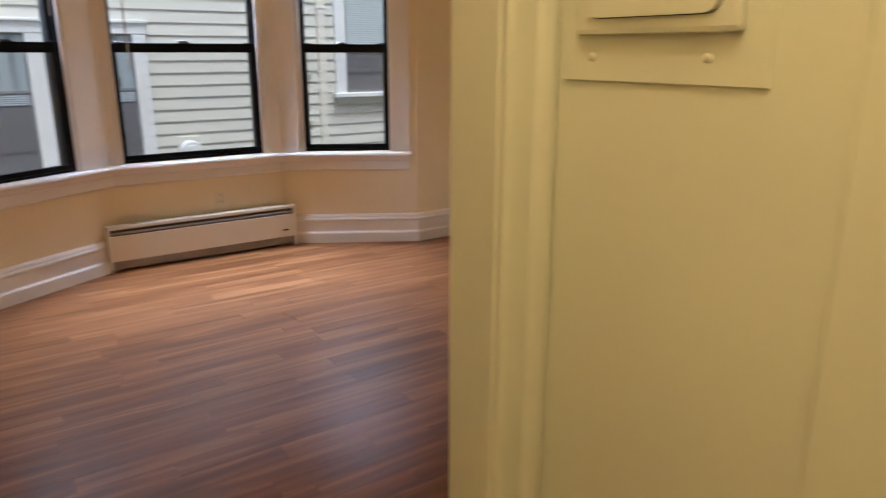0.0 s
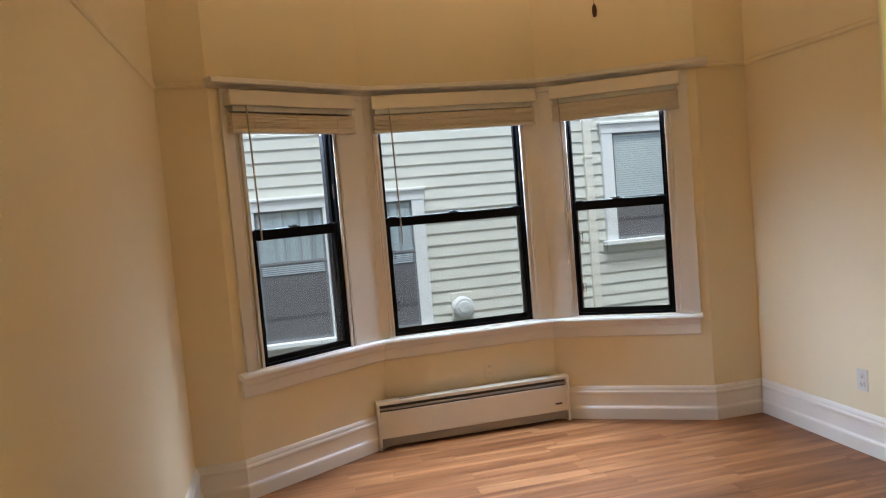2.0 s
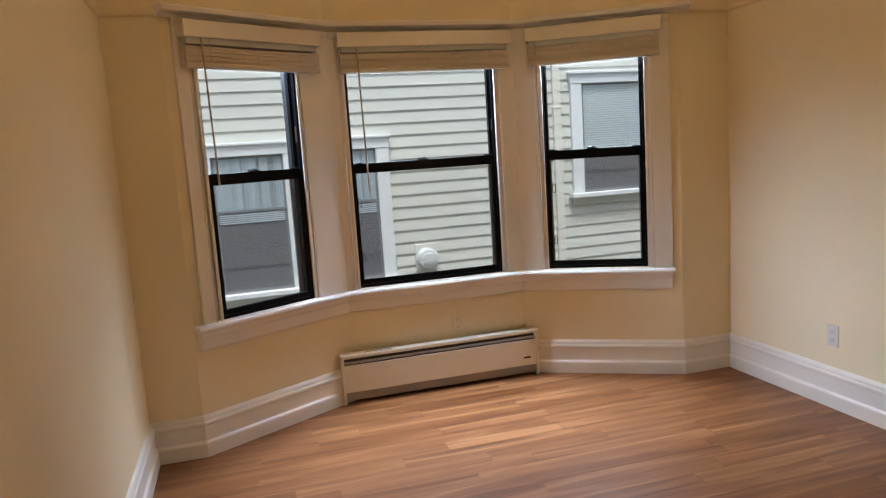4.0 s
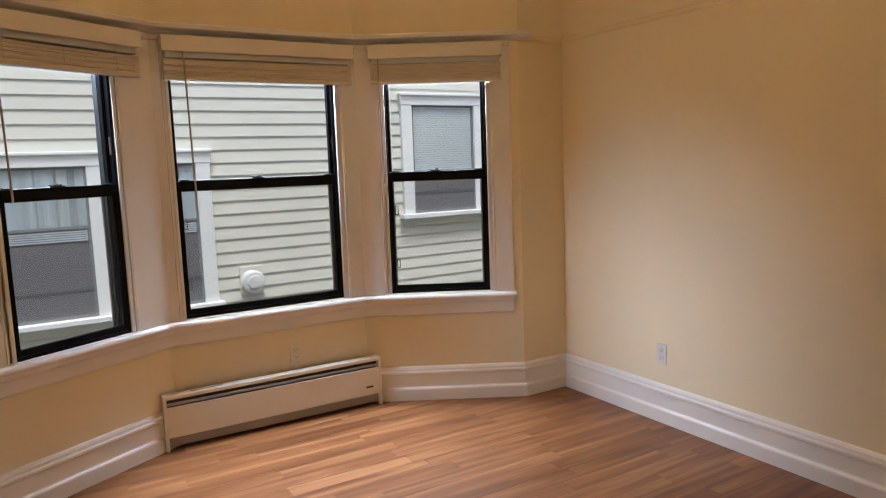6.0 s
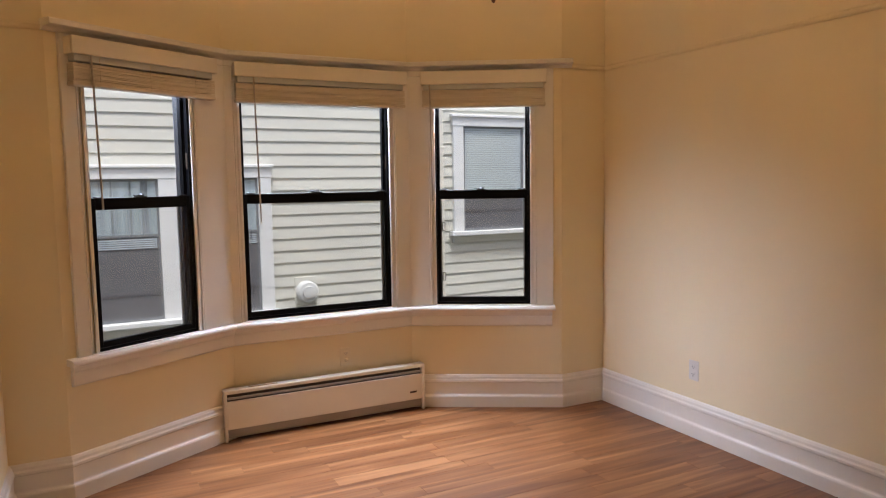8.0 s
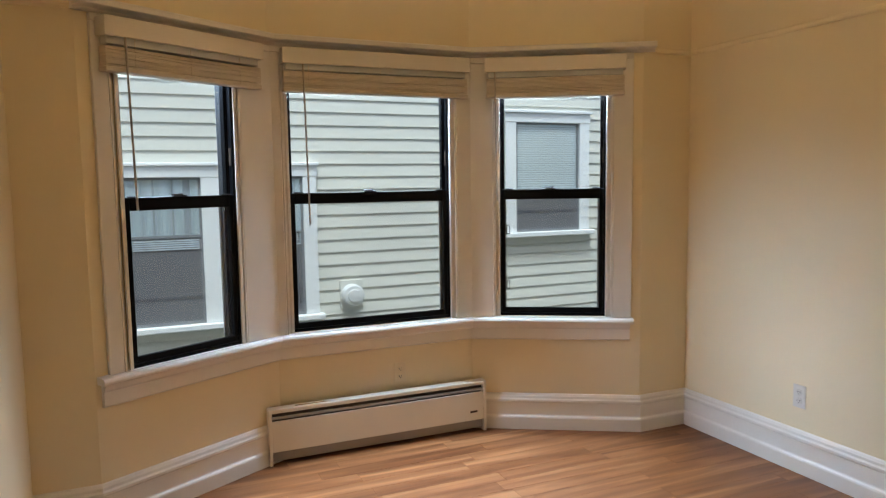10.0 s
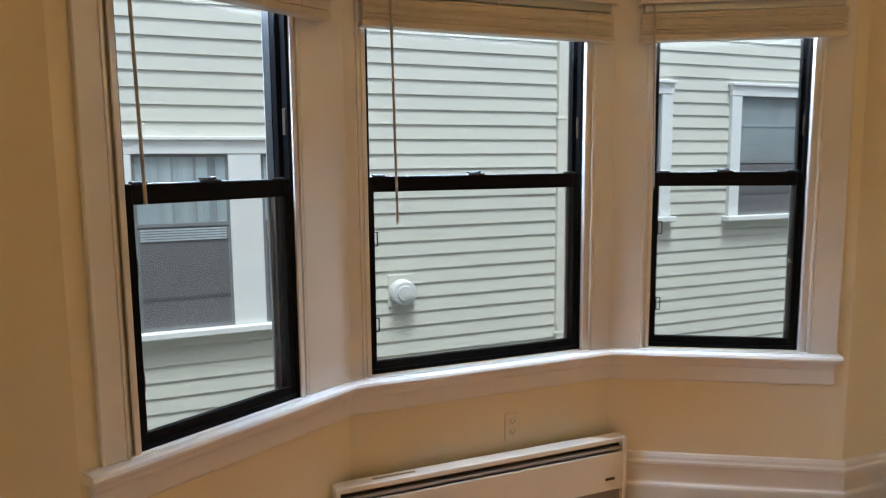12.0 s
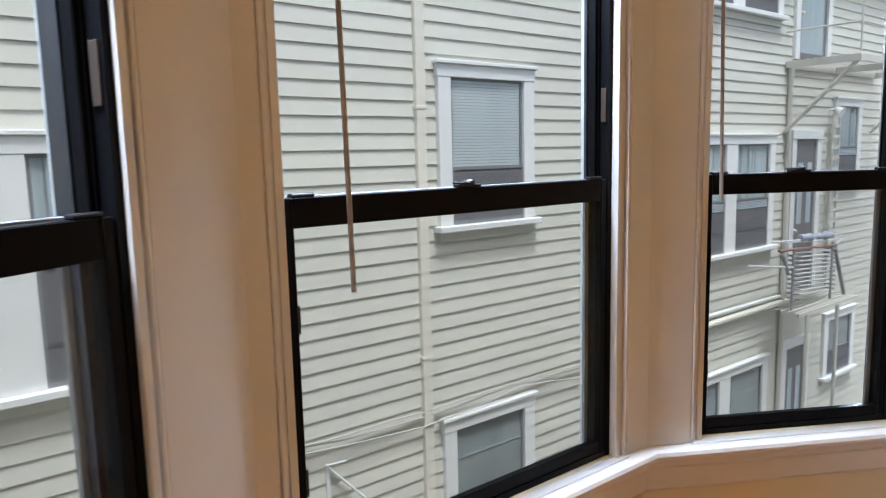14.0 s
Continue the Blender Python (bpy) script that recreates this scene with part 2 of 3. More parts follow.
def sweep(bm, path, profile, closed_ends=True):
    """A profile of (out, z) carried along a plan polyline with mitred corners; out is to the right of the way walked."""
    path = [Vector(p) for p in path]
    rings = []
    for i, p in enumerate(path):
        ways = []
        if i:
            ways.append((p - path[i - 1]).normalized())
        if i < len(path) - 1:
            ways.append((path[i + 1] - p).normalized())
        norms = [Vector((w.y, -w.x)) for w in ways]
        n = sum(norms, Vector((0, 0))).normalized()
        k = 1 / max(0.3, n.dot(norms[0]))
        rings.append([bm.verts.new((p.x + n.x * o * k, p.y + n.y * o * k, z)) for o, z in profile])
    for a, b in zip(rings, rings[1:]):
        for i in range(len(profile)):
            j = (i + 1) % len(profile)
            bm.faces.new((a[i], a[j], b[j], b[i]))
    if closed_ends:
        bm.faces.new(rings[0])
        bm.faces.new(rings[-1])
    return bm


def wall_mesh(p, q, z0, z1, openings, t, k0=0.0, k1=0.0):
    """A wall from p to q with openings (s0, s1, za, zb) through its thickness t, which lies to the left of the way; k: mitre of the far side."""
    p, q = Vector(p), Vector(q)
    length = (q - p).length
    w = (q - p).normalized()
    out = Vector((-w.y, w.x))
    ss = sorted({0.0, length, *[o[0] for o in openings], *[o[1] for o in openings]})
    zs = sorted({z0, z1, *[o[2] for o in openings], *[o[3] for o in openings]})
    bm, made = bmesh.new(), {}

    def v(s, z, d):
        if (s, z, d) not in made:
            e = (k0 if s == 0.0 else k1 if s == length else 0.0) if d else 0.0
            c = p + w * (s + e) + out * d
            made[s, z, d] = bm.verts.new((c.x, c.y, z))
        return made[s, z, d]

    solid = {}
    for i in range(len(ss) - 1):
        for j in range(len(zs) - 1):
            s, z = (ss[i] + ss[i + 1]) / 2, (zs[j] + zs[j + 1]) / 2
            solid[i, j] = not any(o[0] < s < o[1] and o[2] < z < o[3] for o in openings)
    for (i, j), full in solid.items():
        if not full:
            continue
        a, b, c, d = ss[i], ss[i + 1], zs[j], zs[j + 1]
        for dep in (0.0, t):
            bm.faces.new((v(a, c, dep), v(b, c, dep), v(b, d, dep), v(a, d, dep)))
        for (di, dj), (e0, e1) in {(-1, 0): ((a, c), (a, d)), (1, 0): ((b, c), (b, d)), (0, -1): ((a, c), (b, c)), (0, 1): ((a, d), (b, d))}.items():
            if not solid.get((i + di, j + dj), False):
                bm.faces.new((v(*e0, 0.0), v(*e1, 0.0), v(*e1, t), v(*e0, t)))
    return bm


def setting(name, bm, mat, label, category):
    return tagged(part(name, bm, mat), label, category, "", "structure")


# ---------------------------------------------------------------- plan
XL, XR, YB = -0.210, 3.225, 4.195            # left wall, right wall, bay wall stubs
YS, YH = 0.84, 0.72                          # room and hall side of the entrance wall
DL, DR, DTOP = -0.030, 0.822, 2.05             # doorway
HL, HR, HBACK = -0.160, 0.923, -2.2            # hall
C30, S30 = math.cos(radians(30)), 0.5
P0, P3 = Vector((0.045, YB)), Vector((2.885, YB))
RUN = 0.98
P1, P2 = P0 + Vector((C30, S30)) * RUN, P3 + Vector((-C30, S30)) * RUN
T = 0.082
ZS, ZT = 0.678, 2.13                         # window opening
K = T * math.tan(radians(15))
WINDOWS = [  # start, end, opening along the wall, recess of the sash
    (P0, P1, 0.156, 0.740, -0.014),
    (P1, P2, 0.085, 1.013, 0.012),
    (P2, P3, 0.169, 0.783, 0.016),
]
ENDS = [(K, K), (-K, K), (-K, -K)]


def along(p, q):
    """The frame of a wall: x along it, y outwards, z up, from p."""
    w = (q - p).normalized()
    return Matrix(((w.x, -w.y, 0, p.x), (w.y, w.x, 0, p.y), (0, 0, 1, 0), (0, 0, 0, 1)))


# ---------------------------------------------------------------- shell
for i, ((p, q, a, b, rec), (k0, k1)) in enumerate(zip(WINDOWS, ENDS)):
    setting("wall_bay_%d" % (i + 1), wall_mesh(p, q, 0, CEIL, [(a, b, ZS, ZT)], T, k0, k1), WALL, "cream painted bay wall around a sash window", "wall")
setting("wall_stub_1", wall_mesh((XL, YB), P0, 0, CEIL, [], T, 0, -K), WALL, "narrow cream painted wall beside the bay", "wall")
setting("wall_stub_2", wall_mesh(P3, (XR, YB), 0, CEIL, [], T, K, 0), WALL, "narrow cream painted wall beside the bay", "wall")
setting("wall_east", wall_mesh((XR, YB + T), (XR, YS - 0.12), 0, CEIL, [], T), WALL, "plain cream painted side wall", "wall")
setting("wall_west", wall_mesh((XL, YS), (XL, YB + T), 0, CEIL, [], T), WALL, "plain cream painted side wall", "wall")
setting("wall_south", wall_mesh((XR, YS), (XL, YS), 0, CEIL, [(XR - DR, XR - DL, 0, DTOP)], YS - YH), WALL, "cream painted wall with the entrance doorway", "wall")
setting("wall_hall_east", wall_mesh((HR, YH), (HR, HBACK), 0, CEIL, [], 0.12), HALL, "yellowish painted hall wall with breaker panel", "wall")
setting("wall_hall_west", wall_mesh((HL, HBACK), (HL, YH), 0, CEIL, [], 0.12), HALL, "yellowish painted hall wall", "wall")
setting("wall_hall_south", wall_mesh((HR + 0.12, HBACK), (HL - 0.12, HBACK), 0, CEIL, [], 0.12), HALL, "yellowish painted hall end wall", "wall")
bm = bmesh.new()
box(bm, XL - T, XR + T, YS - 0.12, 5.0, CEIL, CEIL + 0.2)
box(bm, HL - 0.15, HR + 0.15, HBACK - 0.15, YS - 0.121, CEIL + 0.002, CEIL + 0.2)
setting("ceiling", bm, CEILING, "plain off-white painted ceiling", "ceiling")
floor = setting("floor", box(boxed(XL - T, XR + T, YH + 0.001, 4.86, -0.12, -0.006), HL - 0.12, HR + 0.12, HBACK - 0.12, YH, -0.12, -0.006), SUBFLOOR, "reddish-brown wood strip floor with satin sheen", "floor")

# baseboards: a low plinth, a flat and a moulded top
BASE = [(0, 0), (0.030, 0), (0.030, 0.068), (0.027, 0.076), (0.020, 0.082), (0.018, 0.088), (0.018, 0.160), (0.024, 0.166), (0.024, 0.178), (0.018, 0.186), (0.016, 0.198), (0.009, 0.208), (0.0, 0.213)]
for pts in ([(DL - 0.115, YS), (XL, YS), (XL, YB), P0, P1, (P1.x + 0.003, P1.y)], [(P2.x - 0.003, P2.y), P2, P3, (XR, YB), (XR, YS), (DR + 0.115, YS)], [P1 + Vector((0.003, 0)), P2 - Vector((0.003, 0))]):
    setting("baseboard", sweep(bmesh.new(), pts, BASE), TRIM, "tall white moulded baseboard", "baseboard")
RAILP = [(0, 2.179), (0.006, 2.180), (0.012, 2.188), (0.014, 2.200), (0.010, 2.207), (0, 2.210)]
for pts in ([(XL, YS), (XL, YB), P0], [P3, (XR, YB), (XR, YS)]):
    setting("trim", sweep(bmesh.new(), pts, RAILP), WALL, "thin painted picture rail", "picture rail")

# cornice shelf over the three windows
bend = Vector((C30, S30)) * 0.02
CORN = [(0.0, 2.177), (0.020, 2.177), (0.030, 2.190), (0.078, 2.194), (0.084, 2.198), (0.086, 2.217), (0.080, 2.224), (0, 2.226)]
setting("trim", sweep(bmesh.new(), [P0 - bend * 0.7, P1, P2, P3 - Vector((-C30, S30)) * 0.060], CORN), TRIM, "white ledge moulding above the bay windows", "ledge")
# stool and apron under them
STOOL = [(0.0, 0.642), (0.052, 0.642), (0.060, 0.648), (0.062, 0.658), (0.058, 0.668), (0.050, 0.672), (0.0, 0.675)]
APRON = [(0.0, 0.540), (0.014, 0.540), (0.022, 0.548), (0.022, 0.606), (0.030, 0.616), (0.038, 0.642), (0.0, 0.642)]
ends = [P0 + bend * 0.4, P1, P2, P3 + Vector((-C30, S30)) * 0.045]
ends_in = [P0 + bend * 1.2, P1, P2, P3 + Vector((-C30, S30)) * 0.062]
setting("window_sill", sweep(bmesh.new(), ends, STOOL), TRIM, "continuous white window stool around the bay", "sill")
setting("trim", sweep(bmesh.new(), ends_in, APRON), TRIM, "white moulded apron below the window stool", "apron")


# ---------------------------------------------------------------- windows
def sash(name, parent, x0, x1, z0, z1, y0, y1, stile, bottom, top):
    bm = bmesh.new()
    box(bm, x0, x0 + stile, y0, y1, z0, z1, 0.002)
    box(bm, x1 - stile, x1, y0, y1, z0, z1, 0.002)
    box(bm, x0 + stile, x1 - stile, y0 + 0.001, y1 - 0.001, z0, z0 + bottom, 0.002)
    box(bm, x0 + stile, x1 - stile, y0 + 0.001, y1 - 0.001, z1 - top, z1, 0.002)
    s = part(name, bm, BLACK, parent)
    ym = (y0 + y1) / 2
    pane = part("pane", boxed(x0 + stile - 0.004, x1 - stile + 0.004, ym - 0.002, ym + 0.002, z0 + bottom - 0.004, z1 - top + 0.004), GLASS, s)
    pane.visible_shadow = False
    return s


def window(i, p, q, a, b, rec):
    m = along(p, q)
    w = thing("window_%d" % i, m, "black-framed double-hung sash window in white casing", "window", "bay windows", "structure")
    length = (q - p).length
    zm0, zm1 = 1.358, 1.422
    # black outer frame
    bm = bmesh.new()
    f0, f1 = rec, rec + 0.060
    box(bm, a, a + 0.011, f0, f1, ZS, ZT)
    box(bm, b - 0.016, b, f0, f1, ZS, ZT)
    box(bm, a + 0.011, b - 0.016, f0 + 0.001, f1, ZS, ZS + 0.016)
    box(bm, a + 0.011, b - 0.016, f0 + 0.001, f1, ZT - 0.03, ZT)
    box(bm, a + 0.011, a + 0.015, f0 + 0.0265, f0 + 0.0295, ZS + 0.016, ZT - 0.03)
    box(bm, b - 0.022, b - 0.016, f0 + 0.0265, f0 + 0.0295, ZS + 0.016, ZT - 0.03)
    part("window_frame", bm, BLACK, w)
    low = sash("lower_sash", w, a + 0.012, b - 0.017, ZS + 0.017, zm1, f0 + 0.003, f0 + 0.026, 0.021, 0.030, 0.056)
    up = sash("upper_sash", w, a + 0.012, b - 0.017, zm0 + 0.006, ZT - 0.031, f0 + 0.030, f0 + 0.053, 0.015, 0.045, 0.04)
    # cam lock and keeper on the meeting rail, tilt latches at its ends
    c = (a + b) / 2 - 0.01
    bm = bmesh.new()
    box(bm, c - 0.032, c + 0.032, f0 + 0.004, f0 + 0.026, zm1, zm1 + 0.007, 0.002)
    lathe(bm, [(0.013, 0), (0.013, 0.006), (0.009, 0.009)], 14, Matrix.Translation((c + 0.006, f0 + 0.016, zm1 + 0.007)))
    box(bm, c - 0.046, c + 0.004, f0 + 0.003, f0 + 0.013, zm1 + 0.0075, zm1 + 0.013, 0.0025)
    part("sash_lock", bm, LATCH, w, "black cam lock")
    for x in (a + 0.055, b - 0.055):
        part("tilt_latch", boxed(x - 0.024, x + 0.024, f0 + 0.005, f0 + 0.022, zm1, zm1 + 0.007, 0.002), LATCH, w)
    part("sash_stop", boxed(b - 0.0195, b - 0.0155, f0 + 0.006, f0 + 0.022, 1.565, 1.650, 0.001), BLOCK, w, "small tan sash stop on the jamb")
    # screen clips seen behind the lower pane
    for z in (ZS + 0.15, ZS + 0.48):
        bm = bmesh.new()
        for x0, x1, z0, z1 in ((0, 0.004, 0, 0.055), (0.016, 0.020, 0, 0.055), (0.004, 0.016, 0, 0.004), (0.004, 0.016, 0.051, 0.055)):
            box(bm, a + 0.040 + x0, a + 0.040 + x1, f0 + 0.050, f0 + 0.056, z + z0, z + z1)
        part("screen_clip", bm, LATCH, w)
    # outside: dark tracks and white stops
    bm = bmesh.new()
    box(bm, a, a + 0.030, f1, T - 0.002, ZS, ZT)
    box(bm, b - 0.030, b, f1, T - 0.002, ZS, ZT)
    # dark strip added along the bottom to cover the brightly lit reveal
    box(bm, a + 0.030, b - 0.030, f1 + 0.001, T - 0.001, ZS + 0.001, ZS + 0.006)
    part("screen_track", bm, TRACK, w)
    # half screen outside the lower sash
    y0, y1 = T - 0.020, T - 0.010
    bm = bmesh.new()
    for x0, x1, z0, z1 in ((a + 0.031, a + 0.039, ZS + 0.007, zm1), (b - 0.044, b - 0.031, ZS + 0.007, zm1), (a + 0.039, b - 0.044, ZS + 0.007, ZS + 0.019), (a + 0.039, b - 0.044, zm1 - 0.012, zm1)):
        box(bm, x0, x1, y0, y1, z0, z1, 0.0015)
    screen = part("half_screen", bm, SCREENFRAME, w, "grey framed insect screen")
    part("mesh", boxed(a + 0.039, b - 0.044, (y0 + y1) / 2 - 0.0005, (y0 + y1) / 2 + 0.0005, ZS + 0.019, zm1 - 0.012), NETTING, screen).visible_shadow = False
    bm = bmesh.new()
    for x0, x1 in ((a - 0.06, a + 0.003), (b - 0.014, b + 0.06)):
        box(bm, x0, x1, T + 0.001, T + 0.022, ZS - 0.04, ZT + 0.08)
    box(bm, a - 0.06, b + 0.06, T + 0.001, T + 0.03, ZT + 0.08, ZT + 0.18)
    box(bm, a - 0.08, b + 0.08, T + 0.001, T + 0.020, ZS - 0.08, ZS - 0.041)
    part("outer_casing", bm, OUTTRIM, w)
    # inner casing boards, head board and stops
    left = 0.055 if i == 1 else -0.0055
    right = length - 0.055 if i == 3 else length + 0.0055
    for x0, x1 in ((left, a - 0.034), (b + 0.034, right)):
        bm = boxed(x0, x1, -0.020, 0.001, 0.673, ZT + 0.012, 0.003)
        part("casing_board", bm, TRIM, w)
    part("head_board", boxed(left, right, -0.021, 0.001, ZT + 0.013, 2.1760, 0.003), TRIM, w)
    for x0, x1 in ((a - 0.013, a + 0.004), (b - 0.004, b + 0.013)):
        part("stop_bead", boxed(x0, x1, min(-0.012, rec - 0.012), rec - 0.001, 0.672, ZT, 0.003, 2), TRIM, w)
    part("stop_bead", boxed(a - 0.013, b + 0.013, min(-0.012, rec - 0.012), rec - 0.001, ZT - 0.006, ZT + 0.012, 0.003, 2), TRIM, w)
    for x0, x1 in ((a - 0.033, a - 0.0135), (b + 0.0135, b + 0.033)):
        part("jamb_strip", boxed(x0, x1, -0.008, 0.001, 0.673, ZT + 0.012), TRIM, w)
    for x0, x1 in ((a - 0.0335, a - 0.024), (b + 0.024, b + 0.0335)):
        part("outer_bead", boxed(x0, x1, -0.022, -0.0085, 0.673, ZT + 0.012, 0.004, 2), TRIM, w)
    part("sill_board", boxed(a - 0.033, b + 0.033, -0.030, rec + 0.01, 0.655, 0.6775, 0.002), TRIM, w)
    return w


for i, args in enumerate(WINDOWS):
    window(i + 1, *args)

# added daylight lamps: steep ones under the opening heads, slanting strips hidden at the jambs
SKYLIGHT = (0.66, 0.79, 1.0)


def daylight(m, wide, high, watts, spread):
    data = bpy.data.lights.new("window_daylight", "AREA")
    data.shape, data.size, data.size_y = "RECTANGLE", wide, high
    data.energy, data.color, data.spread = watts, SKYLIGHT, radians(spread)
    ob = new("window_daylight", data)
    ob.matrix_world = m


for (p, q, a, b, rec), watts, tilt in zip(WINDOWS, (9, 12.5, 13), (-24, -22, -34)):
    daylight(along(p, q) @ pose((a + b) / 2, 0.066, 2.040, tilt), (b - a) * 0.9, 0.09, watts, 85)
for (p, q, a, b, rec), watts, turn in zip(WINDOWS, (3.3, 0.3, 1.2), (43, 46, -38)):
    daylight(along(p, q) @ pose(a + 0.032 if turn > 0 else b - 0.032, min(rec + 0.062, 0.066), 1.25, -73, 0, turn), 0.03, 1.0, watts, 42)


# ---------------------------------------------------------------- blinds
def blind(p, q, x0, x1, wand_at, wand_low, seed, sag):
    m = along(p, q)
    rnd = random.Random(seed)
    o = thing("window_blind", m, "raised off-white slatted blind gathered under its headrail", "blind", "bay blinds")
    part("headrail", boxed(x0 + 0.012, x1 - 0.012, -0.074, -0.025, 2.050, 2.098, 0.003), RAIL, o, "grey metal headrail")
    z = 1.966
    n = 12
    for k in range(n):
        bm = bmesh.new()
        dz, dy = rnd.uniform(-0.0015, 0.0015), rnd.uniform(-0.002, 0.002)
        steps = 10
        top, low = [], []
        for s in range(steps + 1):
            x = x0 + 0.004 + (x1 - x0 - 0.008) * s / steps
            d = sag * math.sin(s / steps * math.pi * 2 + seed) * 0.4 + rnd.uniform(-0.0008, 0.0008)
            zz = z + dz + d
            top.append([bm.verts.new((x, y + dy, zz + h)) for y, h in ((-0.080, 0.0), (-0.052, 0.0045), (-0.026, 0.0))])
            low.append([bm.verts.new((x, y + dy, zz + h - 0.0058)) for y, h in ((-0.080, 0.0), (-0.052, 0.0045), (-0.026, 0.0))])
        for s in range(steps):
            for c in range(2):
                bm.faces.new((top[s][c], top[s + 1][c], top[s + 1][c + 1], top[s][c + 1]))
                bm.faces.new((low[s][c], low[s][c + 1], low[s + 1][c + 1], low[s + 1][c]))
            bm.faces.new((top[s][0], low[s][0], low[s + 1][0], top[s + 1][0]))
            bm.faces.new((top[s][2], top[s + 1][2], low[s + 1][2], low[s][2]))
        for s in (0, steps):
            bm.faces.new((*top[s], *reversed(low[s])))
        part("slat", bm, SLAT, o)
        z += rnd.choice((0.0062, 0.0066, 0.0070, 0.0080))
    # unseen board added to stop the window lamp leaking over the slats
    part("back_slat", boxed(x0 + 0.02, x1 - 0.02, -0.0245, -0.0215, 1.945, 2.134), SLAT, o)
    bm = boxed(x0 - 0.006, x1 + 0.006, -0.098, -0.086, 2.080, 2.160, 0.003)
    for xa in (x0 - 0.006, x1 - 0.006):
        box(bm, xa, xa + 0.012, -0.0855, -0.0215, 2.081, 2.159, 0.002)
    part("valance", bm, VALANCE, o, "off-white valance board")
    part("bottom_rail", boxed(x0, x1, -0.082, -0.024, 1.940, 1.960, 0.003), SLAT, o)
    for x in (x0 + 0.13, (x0 + x1) / 2, x1 - 0.13):
        bm = bmesh.new()
        rod(bm, (x, -0.0835, 1.95), (x, -0.0835, 2.08), 0.0012, 6)
        part("ladder_cord", bm, SLAT, o)
    bm = bmesh.new()
    rod(bm, (wand_at, -0.090, 2.085), (wand_at + 0.012, -0.094, wand_low), 0.0048, 8)
    rod(bm, (wand_at, -0.078, 2.09), (wand_at, -0.092, 2.085), 0.003, 6)
    part("wand", bm, WAND, o, "slim tilt wand")
    return o


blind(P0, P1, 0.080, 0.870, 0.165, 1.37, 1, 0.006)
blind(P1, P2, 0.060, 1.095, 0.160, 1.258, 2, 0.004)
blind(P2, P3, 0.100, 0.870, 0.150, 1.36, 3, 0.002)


# ---------------------------------------------------------------- heater
def heater():
    x0, x1, y0, y1, z0, z1 = 0.812, 2.080, 4.588, YC - 0.001, 0.030, 0.300
    o = thing("baseboard_heater", Matrix(), "long white enamelled baseboard heater with dark top grille", "heater")
    back = YC - 0.033
    bm = bmesh.new()
    box(bm, x0 + 0.016, x1 - 0.016, back - 0.010, back, z0 + 0.02, z1 - 0.004)
    part("back_plate", bm, HEATGREY, o)
    bm = boxed(x0 + 0.015, x1 - 0.015, y0 + 0.004, back, z1 - 0.022, z1, 0.004, 2)
    part("top_cover", bm, HEATER, o)
    for a in (x0, x1 - 0.018):
        part("end_cap", boxed(a, a + 0.018, y0 - 0.003, back + 0.002, 0.0, z1 + 0.002, 0.004, 2), HEATER, o)
    part("front_panel", boxed(x0 + 0.018, x1 - 0.018, y0, y0 + 0.010, 0.072, 0.238, 0.003, 2), HEATER, o)
    part("grille", boxed(x0 + 0.018, x1 - 0.018, y0 + 0.030, y0 + 0.036, 0.230, z1 - 0.023), HEATDARK, o, "dark heater outlet")
    part("deflector", boxed(x0 + 0.018, x1 - 0.018, y0 + 0.004, y0 + 0.022, 0.246, 0.259, 0.003), HEATGREY, o)
    part("lower_lip", boxed(x0 + 0.018, x1 - 0.018, y0 + 0.018, y0 + 0.026, 0.018, 0.074, 0.002), HEATGREY, o)
    part("element", rod(bmesh.new(), (x0 + 0.03, y0 + 0.055, 0.13), (x1 - 0.03, y0 + 0.055, 0.13), 0.014), HEATDARK, o)
    part("rust_mark", boxed(0.96, 1.13, back - 0.035, back - 0.022, z1 + 0.0002, z1 + 0.0012, 0.0004), RUST, o, "brown stain on the top cover")
    part("badge", boxed(1.975, 2.022, y0 - 0.002, y0 + 0.001, 0.118, 0.130, 0.0008), BADGE, o, "small dark maker's badge")
    return o


YC = P1.y
heater()


# ---------------------------------------------------------------- outlets, lamp, panel
def outlet(m, label, plastic=PLATE):
    o = thing("wall_outlet", m, label, "outlet", "wall outlets")
    part("cover_plate", boxed(-0.035, 0.035, -0.006, 0, -0.058, 0.058, 0.003, 2), plastic, o)
    for z in (-0.022, 0.022):
        r = part("socket", boxed(-0.016, 0.016, -0.0085, -0.005, z - 0.014, z + 0.014, 0.003), plastic, o)
        bm = bmesh.new()
        box(bm, -0.008, -0.006, -0.0092, -0.008, z - 0.004, z + 0.006)
        box(bm, 0.006, 0.008, -0.0092, -0.008, z - 0.004, z + 0.006)
        lathe(bm, [(0.0025, 0), (0.0025, 0.0012)], 10, Matrix.Translation((0, -0.0080, z - 0.009)) @ pose(0, 0, 0, 90))
        part("slots", bm, SLOT, r)
    part("screw", lathe(bmesh.new(), [(0.003, 0), (0.0028, 0.0012)], 10, Matrix.Translation((0, -0.006, 0)) @ pose(0, 0, 0, 90)), plastic, o)
    return o


outlet(pose(XR, 3.394, 0.382, 0, 0, -90), "white duplex outlet on the cream side wall")
outlet(pose(1.577, YC, 0.390), "cream painted-over duplex outlet on the bay wall above the heater", CREAMPLATE)
outlet(pose(XL, 3.00, 0.29, 0, 0, 90), "white duplex outlet on the cream side wall")

